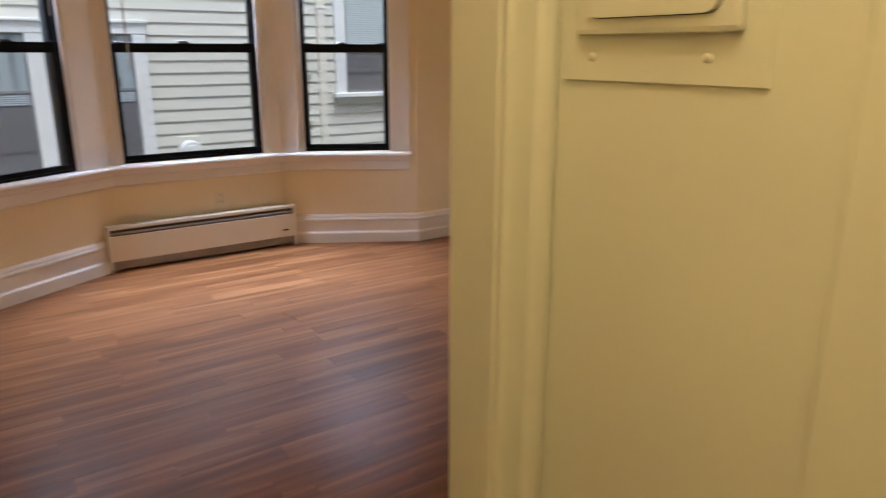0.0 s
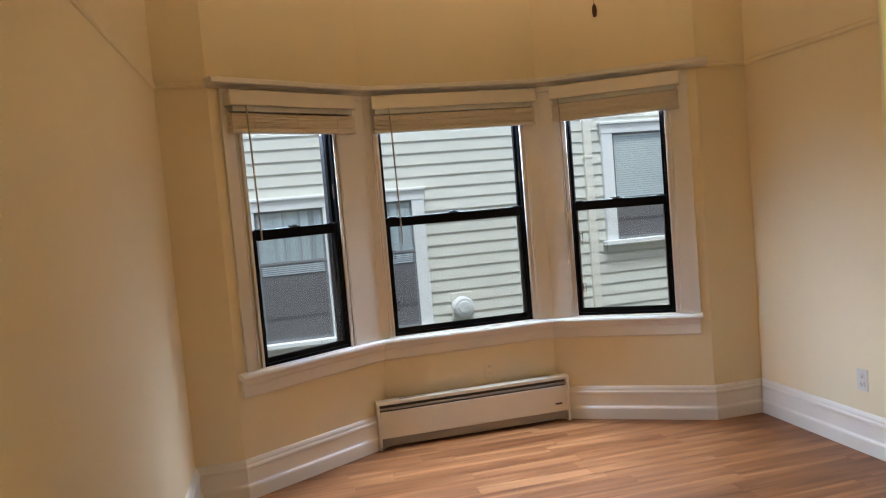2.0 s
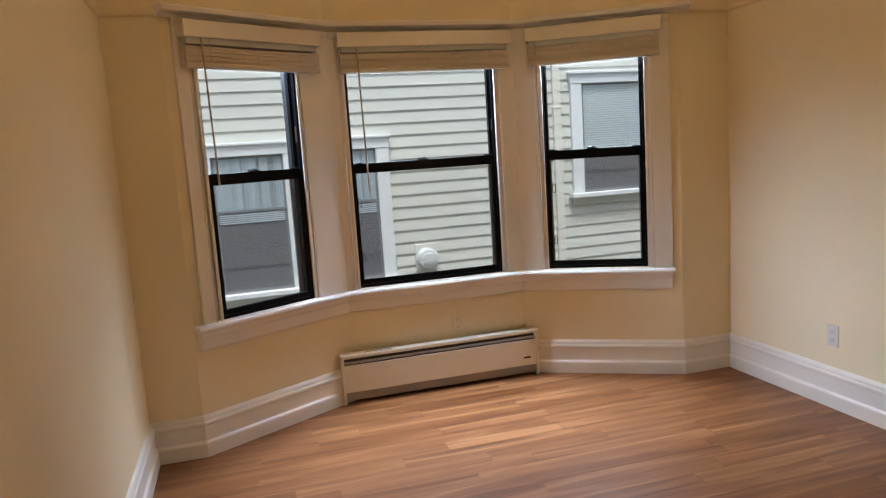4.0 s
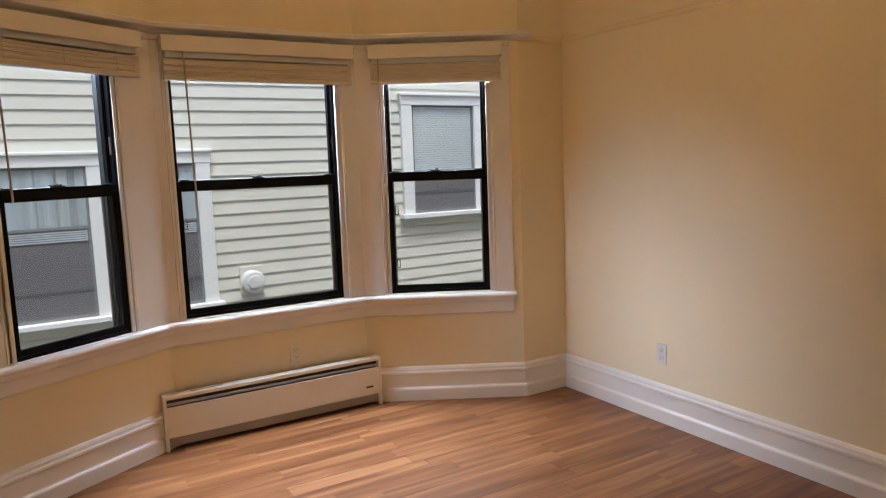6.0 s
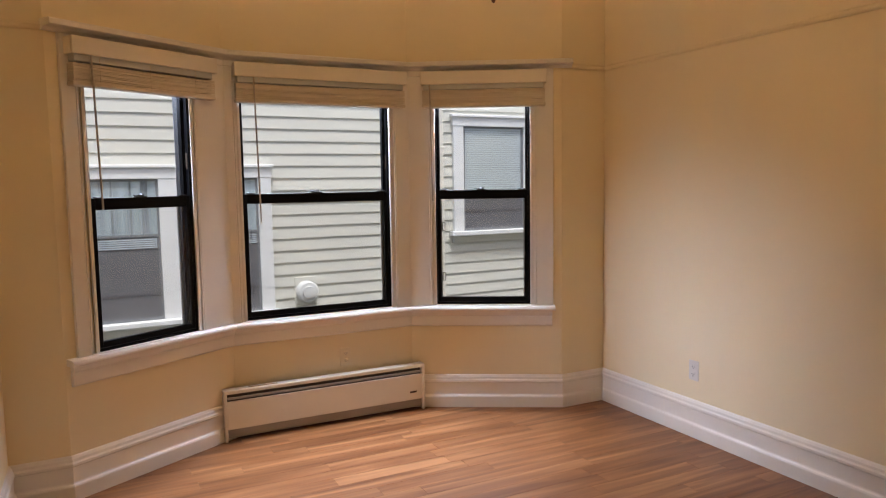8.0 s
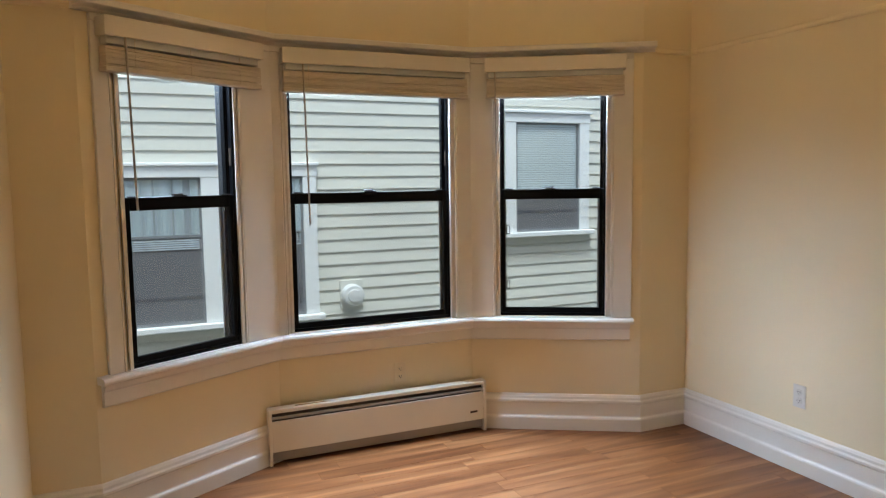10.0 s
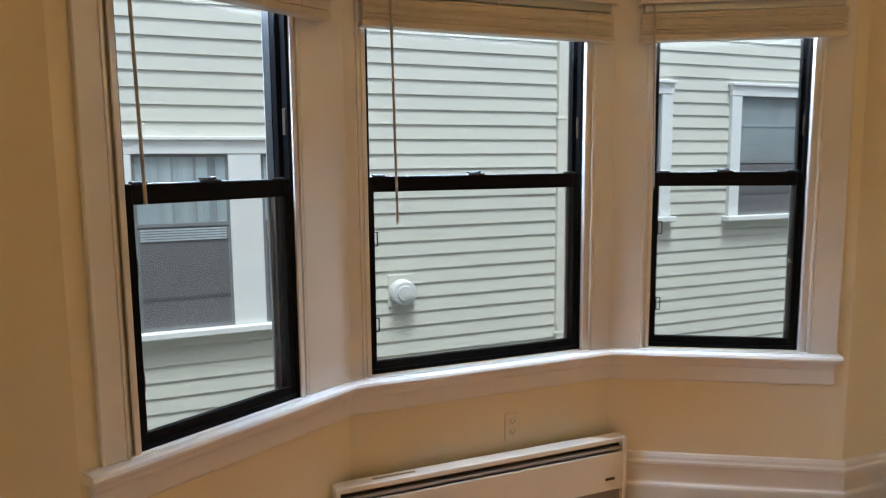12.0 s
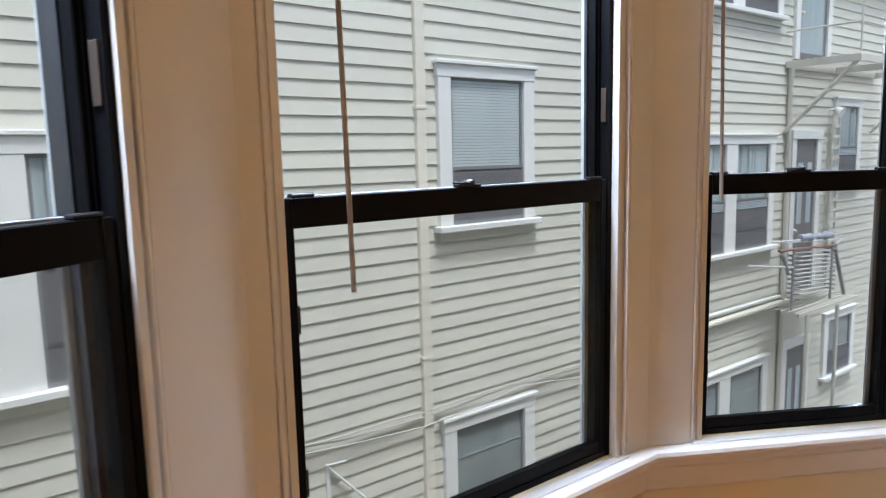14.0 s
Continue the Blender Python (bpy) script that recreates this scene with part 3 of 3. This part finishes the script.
lamp = thing("ceiling_light", pose(1.52, 2.75, CEIL), "ceiling light with an added opal bowl and a pull chain", "ceiling light")
part("canopy", lathe(bmesh.new(), [(0.070, -0.001), (0.070, -0.02), (0.05, -0.035), (0.03, -0.05)], 28), CHAIN, lamp)
# the bowl is unseen, added to cut the bulb's light on the floor
bm = bmesh.new()
bowl = [(0.165, -0.200), (0.155, -0.235), (0.125, -0.268), (0.075, -0.290), (0.020, -0.298)]
lathe(bm, bowl + [(r - 0.004, z + 0.004) for r, z in reversed(bowl)], 32)
part("bowl", bm, OPAL, lamp, "unseen opal bowl added to dim the light below")
for k in range(3):
    u = 2 * math.pi * k / 3
    part("rod", rod(bmesh.new(), (0.03 * math.cos(u), 0.03 * math.sin(u), -0.04), (0.160 * math.cos(u), 0.160 * math.sin(u), -0.203), 0.003, 6), CHAIN, lamp)
part("chain", rod(bmesh.new(), (0, 0, -0.295), (0, 0, -0.943), 0.0014, 6), CHAIN, lamp)
part("fob", lathe(bmesh.new(), [(0.003, -0.941), (0.007, -0.949), (0.0088, -0.964), (0.007, -0.983), (0.003, -0.988)], 14), FOB, lamp, "dark wooden pull fob")

# painted breaker panel on the hall wall; x runs towards the doorway
panel = thing("breaker_panel", Matrix(), "painted-over metal breaker panel cover on the hall wall", "breaker panel")
panel.matrix_basis = Matrix(((0, -1, 0, HR), (1, 0, 0, 0.340), (0, 0, 1, 1.334), (0, 0, 0, 1)))
PANELW = 0.341
part("cover", boxed(0, PANELW, 0.0005, 0.005, 0, 0.62, 0.002), HALL, panel)
part("surround", boxed(0.035, PANELW - 0.035, 0.005, 0.020, 0.065, 0.56, 0.008, 2), HALL, panel)


def rounded(bm, x0, x1, z0, z1, r, y0, y1):
    pts = []
    for cx, cz, st in ((x1 - r, z1 - r, 0), (x0 + r, z1 - r, 90), (x0 + r, z0 + r, 180), (x1 - r, z0 + r, 270)):
        for k in range(6):
            a = radians(st + k * 18)
            pts.append((cx + r * math.cos(a), cz + r * math.sin(a)))
    lo, hi = [bm.verts.new((x, y0, z)) for x, z in pts], [bm.verts.new((x, y1, z)) for x, z in pts]
    bm.faces.new(lo)
    bm.faces.new(hi)
    for k in range(len(pts)):
        j = (k + 1) % len(pts)
        bm.faces.new((lo[k], lo[j], hi[j], hi[k]))
    return bm


door = part("panel_door", rounded(bmesh.new(), 0.060, PANELW - 0.060, 0.088, 0.53, 0.025, 0.022, 0.026), HALL, panel)
part("door_gap", rounded(bmesh.new(), 0.0596, PANELW - 0.0596, 0.0868, 0.5304, 0.025, 0.0195, 0.0222), SLOT, panel, "dark joint round the panel door")
for x in (0.084, PANELW - 0.060):
    part("screw", lathe(bmesh.new(), [(0.0065, 0), (0.006, 0.002), (0.003, 0.004)], 12, Matrix.Translation((x, 0.005, 0.035)) @ pose(0, 0, 0, -90)), HALL, panel)

# the casing of a further hall door begins past the panel
setting("trim", boxed(HR - 0.014, HR + 0.001, 0.05, 0.232, 0, 2.15, 0.004, 2), HALL, "painted upright door casing on the hall wall", "casing")

# doorway: jamb boards, moulded casing on the hall side and plain casing in the room
CASE = [(0, 0), (0.018, 0), (0.022, 0.010), (0.022, 0.030), (0.014, 0.036), (0.014, 0.062), (0.024, 0.070), (0.030, 0.082), (0.028, 0.096), (0.0, 0.100)]


def casing(x, out, y, face, top, mat):
    """An upright moulded board from the opening's edge x outwards."""
    bm = bmesh.new()
    lo = [bm.verts.new((x + out * w, y + face * d, 0)) for d, w in CASE]
    hi = [bm.verts.new((x + out * w, y + face * d, top)) for d, w in CASE]
    bm.faces.new(lo)
    bm.faces.new(hi)
    for k in range(len(CASE)):
        j = (k + 1) % len(CASE)
        bm.faces.new((lo[k], lo[j], hi[j], hi[k]))
    return bm


door_frame = thing("door_1", Matrix(), "open doorway with moulded yellowish-painted casing", "doorway", "", "structure")
part("jamb", boxed(DR - 0.004, DR + 0.01, YH - 0.004, YS + 0.004, 0, DTOP, 0.003), HALL, door_frame)
part("jamb", boxed(DL - 0.01, DL + 0.004, YH - 0.004, YS + 0.004, 0, DTOP, 0.003), HALL, door_frame)
part("door_head", boxed(DL + 0.004, DR - 0.004, YH - 0.004, YS + 0.004, DTOP - 0.012, DTOP + 0.01), HALL, door_frame)
part("casing", casing(DR, 1, YH, -1, DTOP + 0.1, HALL), HALL, door_frame)
part("casing", casing(DL, -1, YH, -1, DTOP + 0.1, HALL), HALL, door_frame)
part("casing", casing(DR + 0.010, 1, YS, 1, DTOP + 0.1, TRIM), TRIM, door_frame)
part("casing", casing(DL - 0.010, -1, YS, 1, DTOP + 0.1, TRIM), TRIM, door_frame)

# ---------------------------------------------------------------- next house
NY = 8.70                                  # face of the neighbour's siding
LAP = 0.1415
BOARD0 = 2.395 - 49 * LAP                   # lowest board
ground = setting("ground", boxed(-400, 400, -400, 400, -4.8, -4.6), GROUND, "bare concrete alley ground", "ground")
house = thing("neighbour_house", pose(0, NY, 0), "cream clapboard house across the alley with white window trim", "house")
NX0, NX1, NZ0, NZ1 = -7.0, 19.0, -4.6, 4.6
part("wall", boxed(NX0, NX1, 0.014, 6.0, NZ0, NZ1), SIDING, house)
part("roof", boxed(NX0 - 0.2, NX1 + 0.2, -0.35, 6.2, NZ1, NZ1 + 0.25), ROOF, house)


def nb_window(x0, x1, z0, z1, panes, low, seed, trim=0.15, sill=True, dress="curtain"):
    """White cased window with double-hung sashes: glass over blinds above, insect screen below."""
    w = new("window")
    w.parent = house
    w.location = (x0, -0.020, z0)
    wd, h = x1 - x0, z1 - z0
    bm = bmesh.new()
    box(bm, 0, trim, -0.045, 0.014, 0, h - trim, 0.004)
    box(bm, wd - trim, wd, -0.045, 0.014, 0, h - trim, 0.004)
    box(bm, -0.01, wd + 0.01, -0.050, 0.014, h - trim, h - 0.035, 0.004)
    box(bm, -0.03, wd + 0.03, -0.075, 0.014, h - 0.035, h, 0.006)
    inner = wd - 2 * trim
    mull = 0.28 if panes == 2 else 0
    each = (inner - mull) / panes
    if panes == 2:
        box(bm, trim + each, trim + each + mull, -0.045, 0.014, 0, h - trim, 0.004)
    part("casing", bm, OUTTRIM, w)
    if sill:
        part("sill", boxed(-0.05, wd + 0.05, -0.11, 0.014, -0.060, 0.0, 0.008), OUTTRIM, w)
        part("apron", boxed(0.0, wd, -0.03, 0.014, -0.150, -0.062, 0.004), SIDING, w)
    for k in range(panes):
        a = trim + k * (each + mull)
        b = a + each
        mid = low * (h - trim)
        f = 0.026
        for name, za, zb, y0, y1 in (("lower_sash", 0.0, mid + 0.015, -0.030, -0.016), ("upper_sash", mid - 0.015, h - trim, -0.015, -0.002)):
            bm = bmesh.new()
            box(bm, a, a + f, y0, y1, za, zb)
            box(bm, b - f, b, y0, y1, za, zb)
            box(bm, a + f, b - f, y0 + 0.001, y1, za, za + f * 1.3)
            box(bm, a + f, b - f, y0 + 0.001, y1, zb - f, zb)
            part(name, bm, NBSASH, w)
        part("pane", boxed(a + f, b - f, -0.012, -0.010, mid, h - trim - f), GLASS, w)
        part("screen", boxed(a + f, b - f, -0.026, -0.023, f, mid - f), SCREEN, w)
        part("screen_bar", boxed(a + f, b - f, -0.029, -0.0265, 0.16 * h, 0.16 * h + 0.03), SCREENBAR, w)
        # flat sheet whose grey stands in for the shaded room
        part("painted_room_shade", boxed(a, b, 0.0, 0.003, 0.0, h - trim), ROOMSHADE, w)
        bm = bmesh.new()
        rnd = random.Random(seed + k)
        if dress == "bare":
            z = mid + 0.55 * (h - trim - mid)
            part("rail", boxed(a + f, b - f, -0.009, -0.006, z, z + 0.014), CURTAIN, w)
        elif dress == "blind":
            z = mid + 0.02
            while z < h - trim - f:
                box(bm, a + f + 0.01, b - f - 0.01, -0.008, -0.003, z, z + 0.024)
                z += 0.0285
            part("blind", bm, NBBLIND, w)
        else:
            x = a + f
            while x < b - f - 0.03:
                wide = rnd.uniform(0.05, 0.12)
                box(bm, x, min(x + wide, b - f), -0.008, -0.001 - rnd.uniform(0, 0.004), mid, h - trim - f)
                x += wide + rnd.choice((0.003, 0.02, 0.07))
            part("curtain", bm, CURTAIN, w)
            bm = bmesh.new()
            for j in range(5):
                box(bm, a + f + 0.01, b - f - 0.01, -0.034, -0.031, mid - 0.13 + 0.022 * j, mid - 0.115 + 0.022 * j)
            part("blind_edge", bm, CURTAIN, w)
    return w


def nb_door(x0, x1, z0, z1, glazed=False):
    """Grey door with two tall lights in a white casing."""
    w = new("door")
    w.parent = house
    w.location = (x0, -0.020, z0)
    wd, h = x1 - x0, z1 - z0
    t = 0.14
    bm = bmesh.new()
    box(bm, 0, t, -0.045, 0.014, 0, h - t, 0.004)
    box(bm, wd - t, wd, -0.045, 0.014, 0, h - t, 0.004)
    box(bm, -0.02, wd + 0.02, -0.060, 0.014, h - t, h, 0.006)
    part("casing", bm, OUTTRIM, w)
    part("leaf", boxed(t, wd - t, -0.012, 0.003, 0, h - t), DOORGREY, w)
    if glazed:
        part("light", boxed(t + 0.09, wd - t - 0.09, -0.016, -0.0125, 0.06 * h, 0.86 * h, 0.002), GLASS, w)
        part("curtain", boxed(t + 0.09, wd - t - 0.09, -0.0122, -0.0121, 0.06 * h, 0.86 * h), CURTAIN, w)
    for k in range(0 if glazed else 2):
        a = t + 0.13 + k * (wd - 2 * t - 0.08) / 2
        part("light", boxed(a, a + (wd - 2 * t) * 0.22, -0.016, -0.0125, 0.42 * h, 0.80 * h, 0.002), CURTAIN, w)
    part("knob", lathe(bmesh.new(), [(0.03, 0), (0.035, 0.02), (0.02, 0.05)], 12, pose(t + 0.06, -0.012, 0.38 * h, 90)), STEEL, w)
    return w


nb_window(-0.065, 2.07, 0.03, 1.705, 2, 0.60, 2)
nb_window(4.44, 5.675, 0.83, 2.345, 1, 0.385, 3, dress="blind")
nb_window(6.53, 7.76, 0.80, 2.35, 1, 0.45, 4, dress="bare")
nb_window(8.31, 10.68, 0.06, 1.69, 2, 0.48, 6)
nb_window(4.43, 5.66, -2.55, -1.03, 1, 0.48, 8, dress="bare")
nb_window(8.29, 10.70, -3.20, -1.60, 2, 0.48, 10, dress="bare")
nb_window(8.36, 10.75, 3.34, 4.42, 2, 0.48, 12, dress="blind")
nb_door(11.19, 12.16, -0.75, 1.74)
nb_door(11.15, 12.33, 2.78, 4.55, True)
nb_door(11.15, 12.05, -4.0, -1.53)
nb_window(12.62, 13.65, 0.92, 2.28, 1, 0.45, 20)
nb_window(12.60, 13.80, -2.42, -1.30, 1, 0.45, 22, dress="bare")

pipe = thing("downpipe", pose(4.25, NY, 0), "cream painted downpipe on the clapboard wall", "pipe")
part("pipe", boxed(-0.052, 0.052, -0.058, -0.002, -4.6, 4.6, 0.008, 2), OUTPIPE, pipe)
for z in (-3.2, -0.4, 1.9, 4.2):
    part("strap", boxed(-0.062, 0.062, -0.063, -0.002, z, z + 0.03, 0.003), OUTPIPE, pipe)
conduit = thing("conduit", pose(8.12, NY, 0), "thin cream painted conduit on the clapboard wall", "pipe")
bm = bmesh.new()
rod(bm, (0, -0.03, -4.6), (0, -0.03, 2.92), 0.026, 10)
part("riser", bm, OUTPIPE, conduit)
part("run", rod(bmesh.new(), (0.0, -0.05, -0.90), (3.1, -0.05, -0.87), 0.045, 10), OUTPIPE, conduit)
part("ledge", boxed(-0.25, 3.0, -0.06, 0.01, -0.80, -0.76, 0.005), OUTTRIM, conduit)

vent = thing("flue_vent", pose(2.45, NY, 0.205), "round white flue vent on a square plate", "vent")
part("plate", boxed(-0.135, 0.135, -0.030, 0.01, -0.15, 0.17, 0.004), SIDING, vent)
turn = pose(0, -0.03, 0, 90)
part("collar", lathe(bmesh.new(), [(0.125, 0), (0.125, 0.03), (0.115, 0.04), (0.115, 0.06)], 28, turn), VENT, vent)
part("cap", lathe(bmesh.new(), [(0.120, 0.065), (0.125, 0.09), (0.110, 0.105), (0.075, 0.11), (0.070, 0.125), (0.02, 0.13)], 28, turn), VENT, vent)

for k, (dz, sag) in enumerate(((0.0, 0.05), (0.025, 0.02), (-0.03, 0.10))):
    cable = thing("cable", pose(0, NY - 0.05 - 0.01 * k, -0.90 + dz), "grey cable strung along the clapboard wall", "cable", "wall cables")
    bm = bmesh.new()
    n = 24
    pts = [Vector((-2.0 + 9.9 * i / n, 0.01 * math.sin(i * 1.7 + k), -sag * abs(math.sin(i * math.pi / 6)) + 0.01 * math.sin(i * 2.3 + k))) for i in range(n + 1)]
    for a, b in zip(pts, pts[1:]):
        rod(bm, a, b, 0.008, 6)
    part("wire", bm, CABLE, cable)

bracket = thing("cable_bracket", pose(3.17, NY - 0.02, -1.22), "white painted angle bracket on the clapboard wall", "bracket")
part("upright", boxed(-0.018, 0.018, -0.012, 0.0, -0.32, 0.12, 0.003), OUTTRIM, bracket)
part("arm", rod(bmesh.new(), (0, -0.01, 0.08), (0.34, -0.06, -0.30), 0.012, 8), OUTTRIM, bracket)
part("foot", rod(bmesh.new(), (-0.02, -0.012, 0.10), (0.10, -0.16, 0.16), 0.010, 8), OUTTRIM, bracket)

# fire escape: landing with brackets, rails and a ladder
escape = thing("fire_escape", pose(10.95, NY, 0), "cream painted steel fire escape with landings and braces", "fire escape")
for y in (-1.05, -0.05):
    part("beam", boxed(0, 3.2, y, y + 0.03, 2.63, 2.73, 0.004), STEEL, escape)
for x in (0, 1.6, 3.17):
    part("cross_bar", boxed(x, x + 0.03, -1.02, -0.05, 2.63, 2.725), STEEL, escape)
for k in range(9):
    part("tread_bar", boxed(0.03, 3.17, -0.98 + 0.11 * k, -0.955 + 0.11 * k, 2.728, 2.74), STEEL, escape)
for x in (0.05, 3.15):
    part("brace", rod(bmesh.new(), (x, -1.0, 2.66), (x, -0.03, 1.71), 0.032, 8), STEEL, escape)
platform = thing("rack_platform", pose(10.42, NY, -0.90), "small cream painted steel platform standing on thin posts", "platform")
for y in (-0.62, -0.05):
    part("beam", boxed(0, 1.95, y, y + 0.025, -0.02, 0.03, 0.003), STEEL, platform)
for k in range(6):
    part("tread_bar", boxed(0, 1.95, -0.58 + 0.1 * k, -0.56 + 0.1 * k, 0.031, 0.042), STEEL, platform)
for x in (0.30, 1.30):
    part("post", rod(bmesh.new(), (x, -0.60, -3.7), (x, -0.60, 0.03), 0.030, 8), STEEL, platform)
for z in (3.15, 3.62):
    bm = bmesh.new()
    rod(bm, (0.02, -1.03, z), (3.18, -1.03, z), 0.014, 8)
    rod(bm, (0.02, -0.02, z), (0.02, -1.03, z), 0.014, 8)
    part("rail", bm, STEEL, escape)
for k in range(5):
    part("post", rod(bmesh.new(), (0.02 + 0.79 * k, -1.03, 2.7), (0.02 + 0.79 * k, -1.03, 3.65), 0.014, 8), STEEL, escape)
part("standpipe", rod(bmesh.new(), (0.12, -0.06, -4.6), (0.12, -0.06, 2.66), 0.038, 10), STEEL, escape)
for x in (1.50, 1.72):
    part("ladder_rail", rod(bmesh.new(), (x, -0.10, -0.85), (x, -0.10, 2.0), 0.02, 8), STEEL, escape)
for k in range(15):
    part("rung", boxed(1.50, 1.72, -0.12, -0.09, -0.6 + 0.17 * k, -0.55 + 0.17 * k), STEEL, escape)
flood = thing("wall_lamp", pose(12.48, NY, 2.05), "small white floodlight on the clapboard wall", "wall lamp")
part("bracket", rod(bmesh.new(), (0, 0, 0), (0.02, -0.10, 0.02), 0.025, 8), OUTTRIM, flood)
part("head", lathe(bmesh.new(), [(0.03, 0), (0.05, 0.03), (0.085, 0.12), (0.08, 0.125)], 16, pose(0.02, -0.10, 0.02, 120)), OUTTRIM, flood)

rack = thing("drying_rack", pose(10.45, NY - 0.42, -0.868), "folding white wire clothes drying rack on the landing", "drying rack")
for k in range(11):
    part("rail", rod(bmesh.new(), (0.16, -0.02, 0.22 + 0.062 * k), (1.22, -0.06, 0.16 + 0.062 * k), 0.011, 6), WIRE, rack)
for x0 in (0.06, 1.20):
    for k in range(10):
        part("end_link", rod(bmesh.new(), (x0, 0.02, 0.20 + 0.068 * k), (x0 + 0.15, -0.08, 0.17 + 0.068 * k), 0.016, 6), RACKGREY, rack)
part("leg", rod(bmesh.new(), (0.10, -0.03, 0.01), (0.10, -0.03, 0.95), 0.020, 8), RACKGREY, rack)
part("leg", rod(bmesh.new(), (1.30, -0.05, 0.01), (1.30, -0.05, 0.90), 0.020, 8), RACKGREY, rack)
part("stay", rod(bmesh.new(), (1.36, -0.05, 0.86), (1.80, -0.05, 0.02), 0.030, 8), RACKGREY, rack)
part("stay", rod(bmesh.new(), (-0.26, -0.03, 0.88), (-0.04, -0.03, 0.55), 0.026, 8), RACKGREY, rack)
part("arm", rod(bmesh.new(), (-0.34, -0.03, 0.92), (1.45, -0.05, 0.84), 0.022, 8), RACKRED, rack)
part("arm", rod(bmesh.new(), (1.40, -0.05, 0.85), (2.25, 0.18, 0.84), 0.022, 8), WIRE, rack)
part("arm", rod(bmesh.new(), (0.5, 0.28, 0.93), (2.25, 0.18, 0.84), 0.014, 8), WIRE, rack)
part("pole", rod(bmesh.new(), (-0.55, -0.03, 1.06), (1.60, -0.06, 0.96), 0.014, 8), WIRE, rack)
part("lower_pole", rod(bmesh.new(), (-1.15, -0.02, 0.80), (0.10, -0.03, 0.64), 0.016, 8), WIRE, rack)
towel = thing("rolled_cloth", pose(10.45, NY - 0.46, 0.092), "blue-grey cloth rolled along the drying rack pole", "cloth")
bm = bmesh.new()
rings = []
for k in range(15):
    u = k / 14
    rings.append((0.045 + 0.022 * math.sin(k * 1.9) * math.sin(math.pi * u) + 0.012 * math.sin(k * 0.7), u * 1.05))
lathe(bm, rings, 14, Matrix.Translation((0.25, 0, 0.09)) @ pose(0, 0, 0, 0, 92.6, 0))
part("cloth", bm, CLOTH, towel)

# own house: outside skin above and below the room, so that the alley is closed
own = thing("own_house", Matrix(), "plain outside wall of the house above and below the room", "house")
part("upper_wall", boxed(XL - 6, XR + 10, 3.2, YB, CEIL + 0.22, 3.7), SIDING, own)
part("lower_wall", boxed(XL - 6, XR + 10, 3.2, YB, -4.6, -0.14), SIDING, own)
part("side_wall", boxed(XL - 6, XL - T - 0.001, 3.9, YB, -0.139, CEIL + 0.219), SIDING, own)
part("side_wall", boxed(XR + T + 0.001, XR + 10, 3.9, YB, -0.139, CEIL + 0.219), SIDING, own)

# ---------------------------------------------------------------- siding boards
board = bmesh.new()
sec = [(0.013, 0.0), (-0.018, 0.0), (-0.019, 0.002), (-0.003, LAP + 0.010), (0.013, LAP + 0.010)]
lo, hi = [board.verts.new((NX0, y, z)) for y, z in sec], [board.verts.new((NX1, y, z)) for y, z in sec]
board.faces.new(lo)
board.faces.new(hi)
for k in range(len(sec)):
    j = (k + 1) % len(sec)
    board.faces.new((lo[k], lo[j], hi[j], hi[k]))
board_mesh = mesh_of("siding_board", board, SIDING)
k = 0
while BOARD0 + LAP * k < NZ1 - LAP:
    ob = new("siding_board", board_mesh)
    ob.parent = house
    ob.location = (0, 0, BOARD0 + LAP * k)
    k += 1

# ---------------------------------------------------------------- floor strips
rnd = random.Random(5)
SW, FY1 = 0.098, 4.80
plank_meshes = {}
rest = bmesh.new()
row = 0
y = FY1
while y > HBACK:
    west, east = (XL - 0.02, XR + 0.02) if y > YH else (HL - 0.01, HR + 0.01)
    x = west - rnd.uniform(0.05, 1.15)
    while x < east:
        ln = rnd.choice((0.62, 0.92, 1.22))
        a, b = max(x, west), min(x + ln, east)
        x += ln
        if b - a < 0.02:
            continue
        if y > 0.9 and x - ln == a and b == x:
            if ln not in plank_meshes:
                plank_meshes[ln] = mesh_of("plank", boxed(0.0003, ln - 0.0003, 0.0003, SW - 0.0003, -0.006, 0.0, 0.0004), FLOOR)
            ob = new("plank", plank_meshes[ln])
            ob.parent = floor
            ob.location = (a, y - SW, 0)
        else:
            box(rest, a + 0.0003, b - 0.0003, y - SW + 0.0003, y - 0.0003, -0.006, 0.0)
    y -= SW
tagged(part("edge_planks", rest, FLOOR, floor), "", "", "", "stuff")
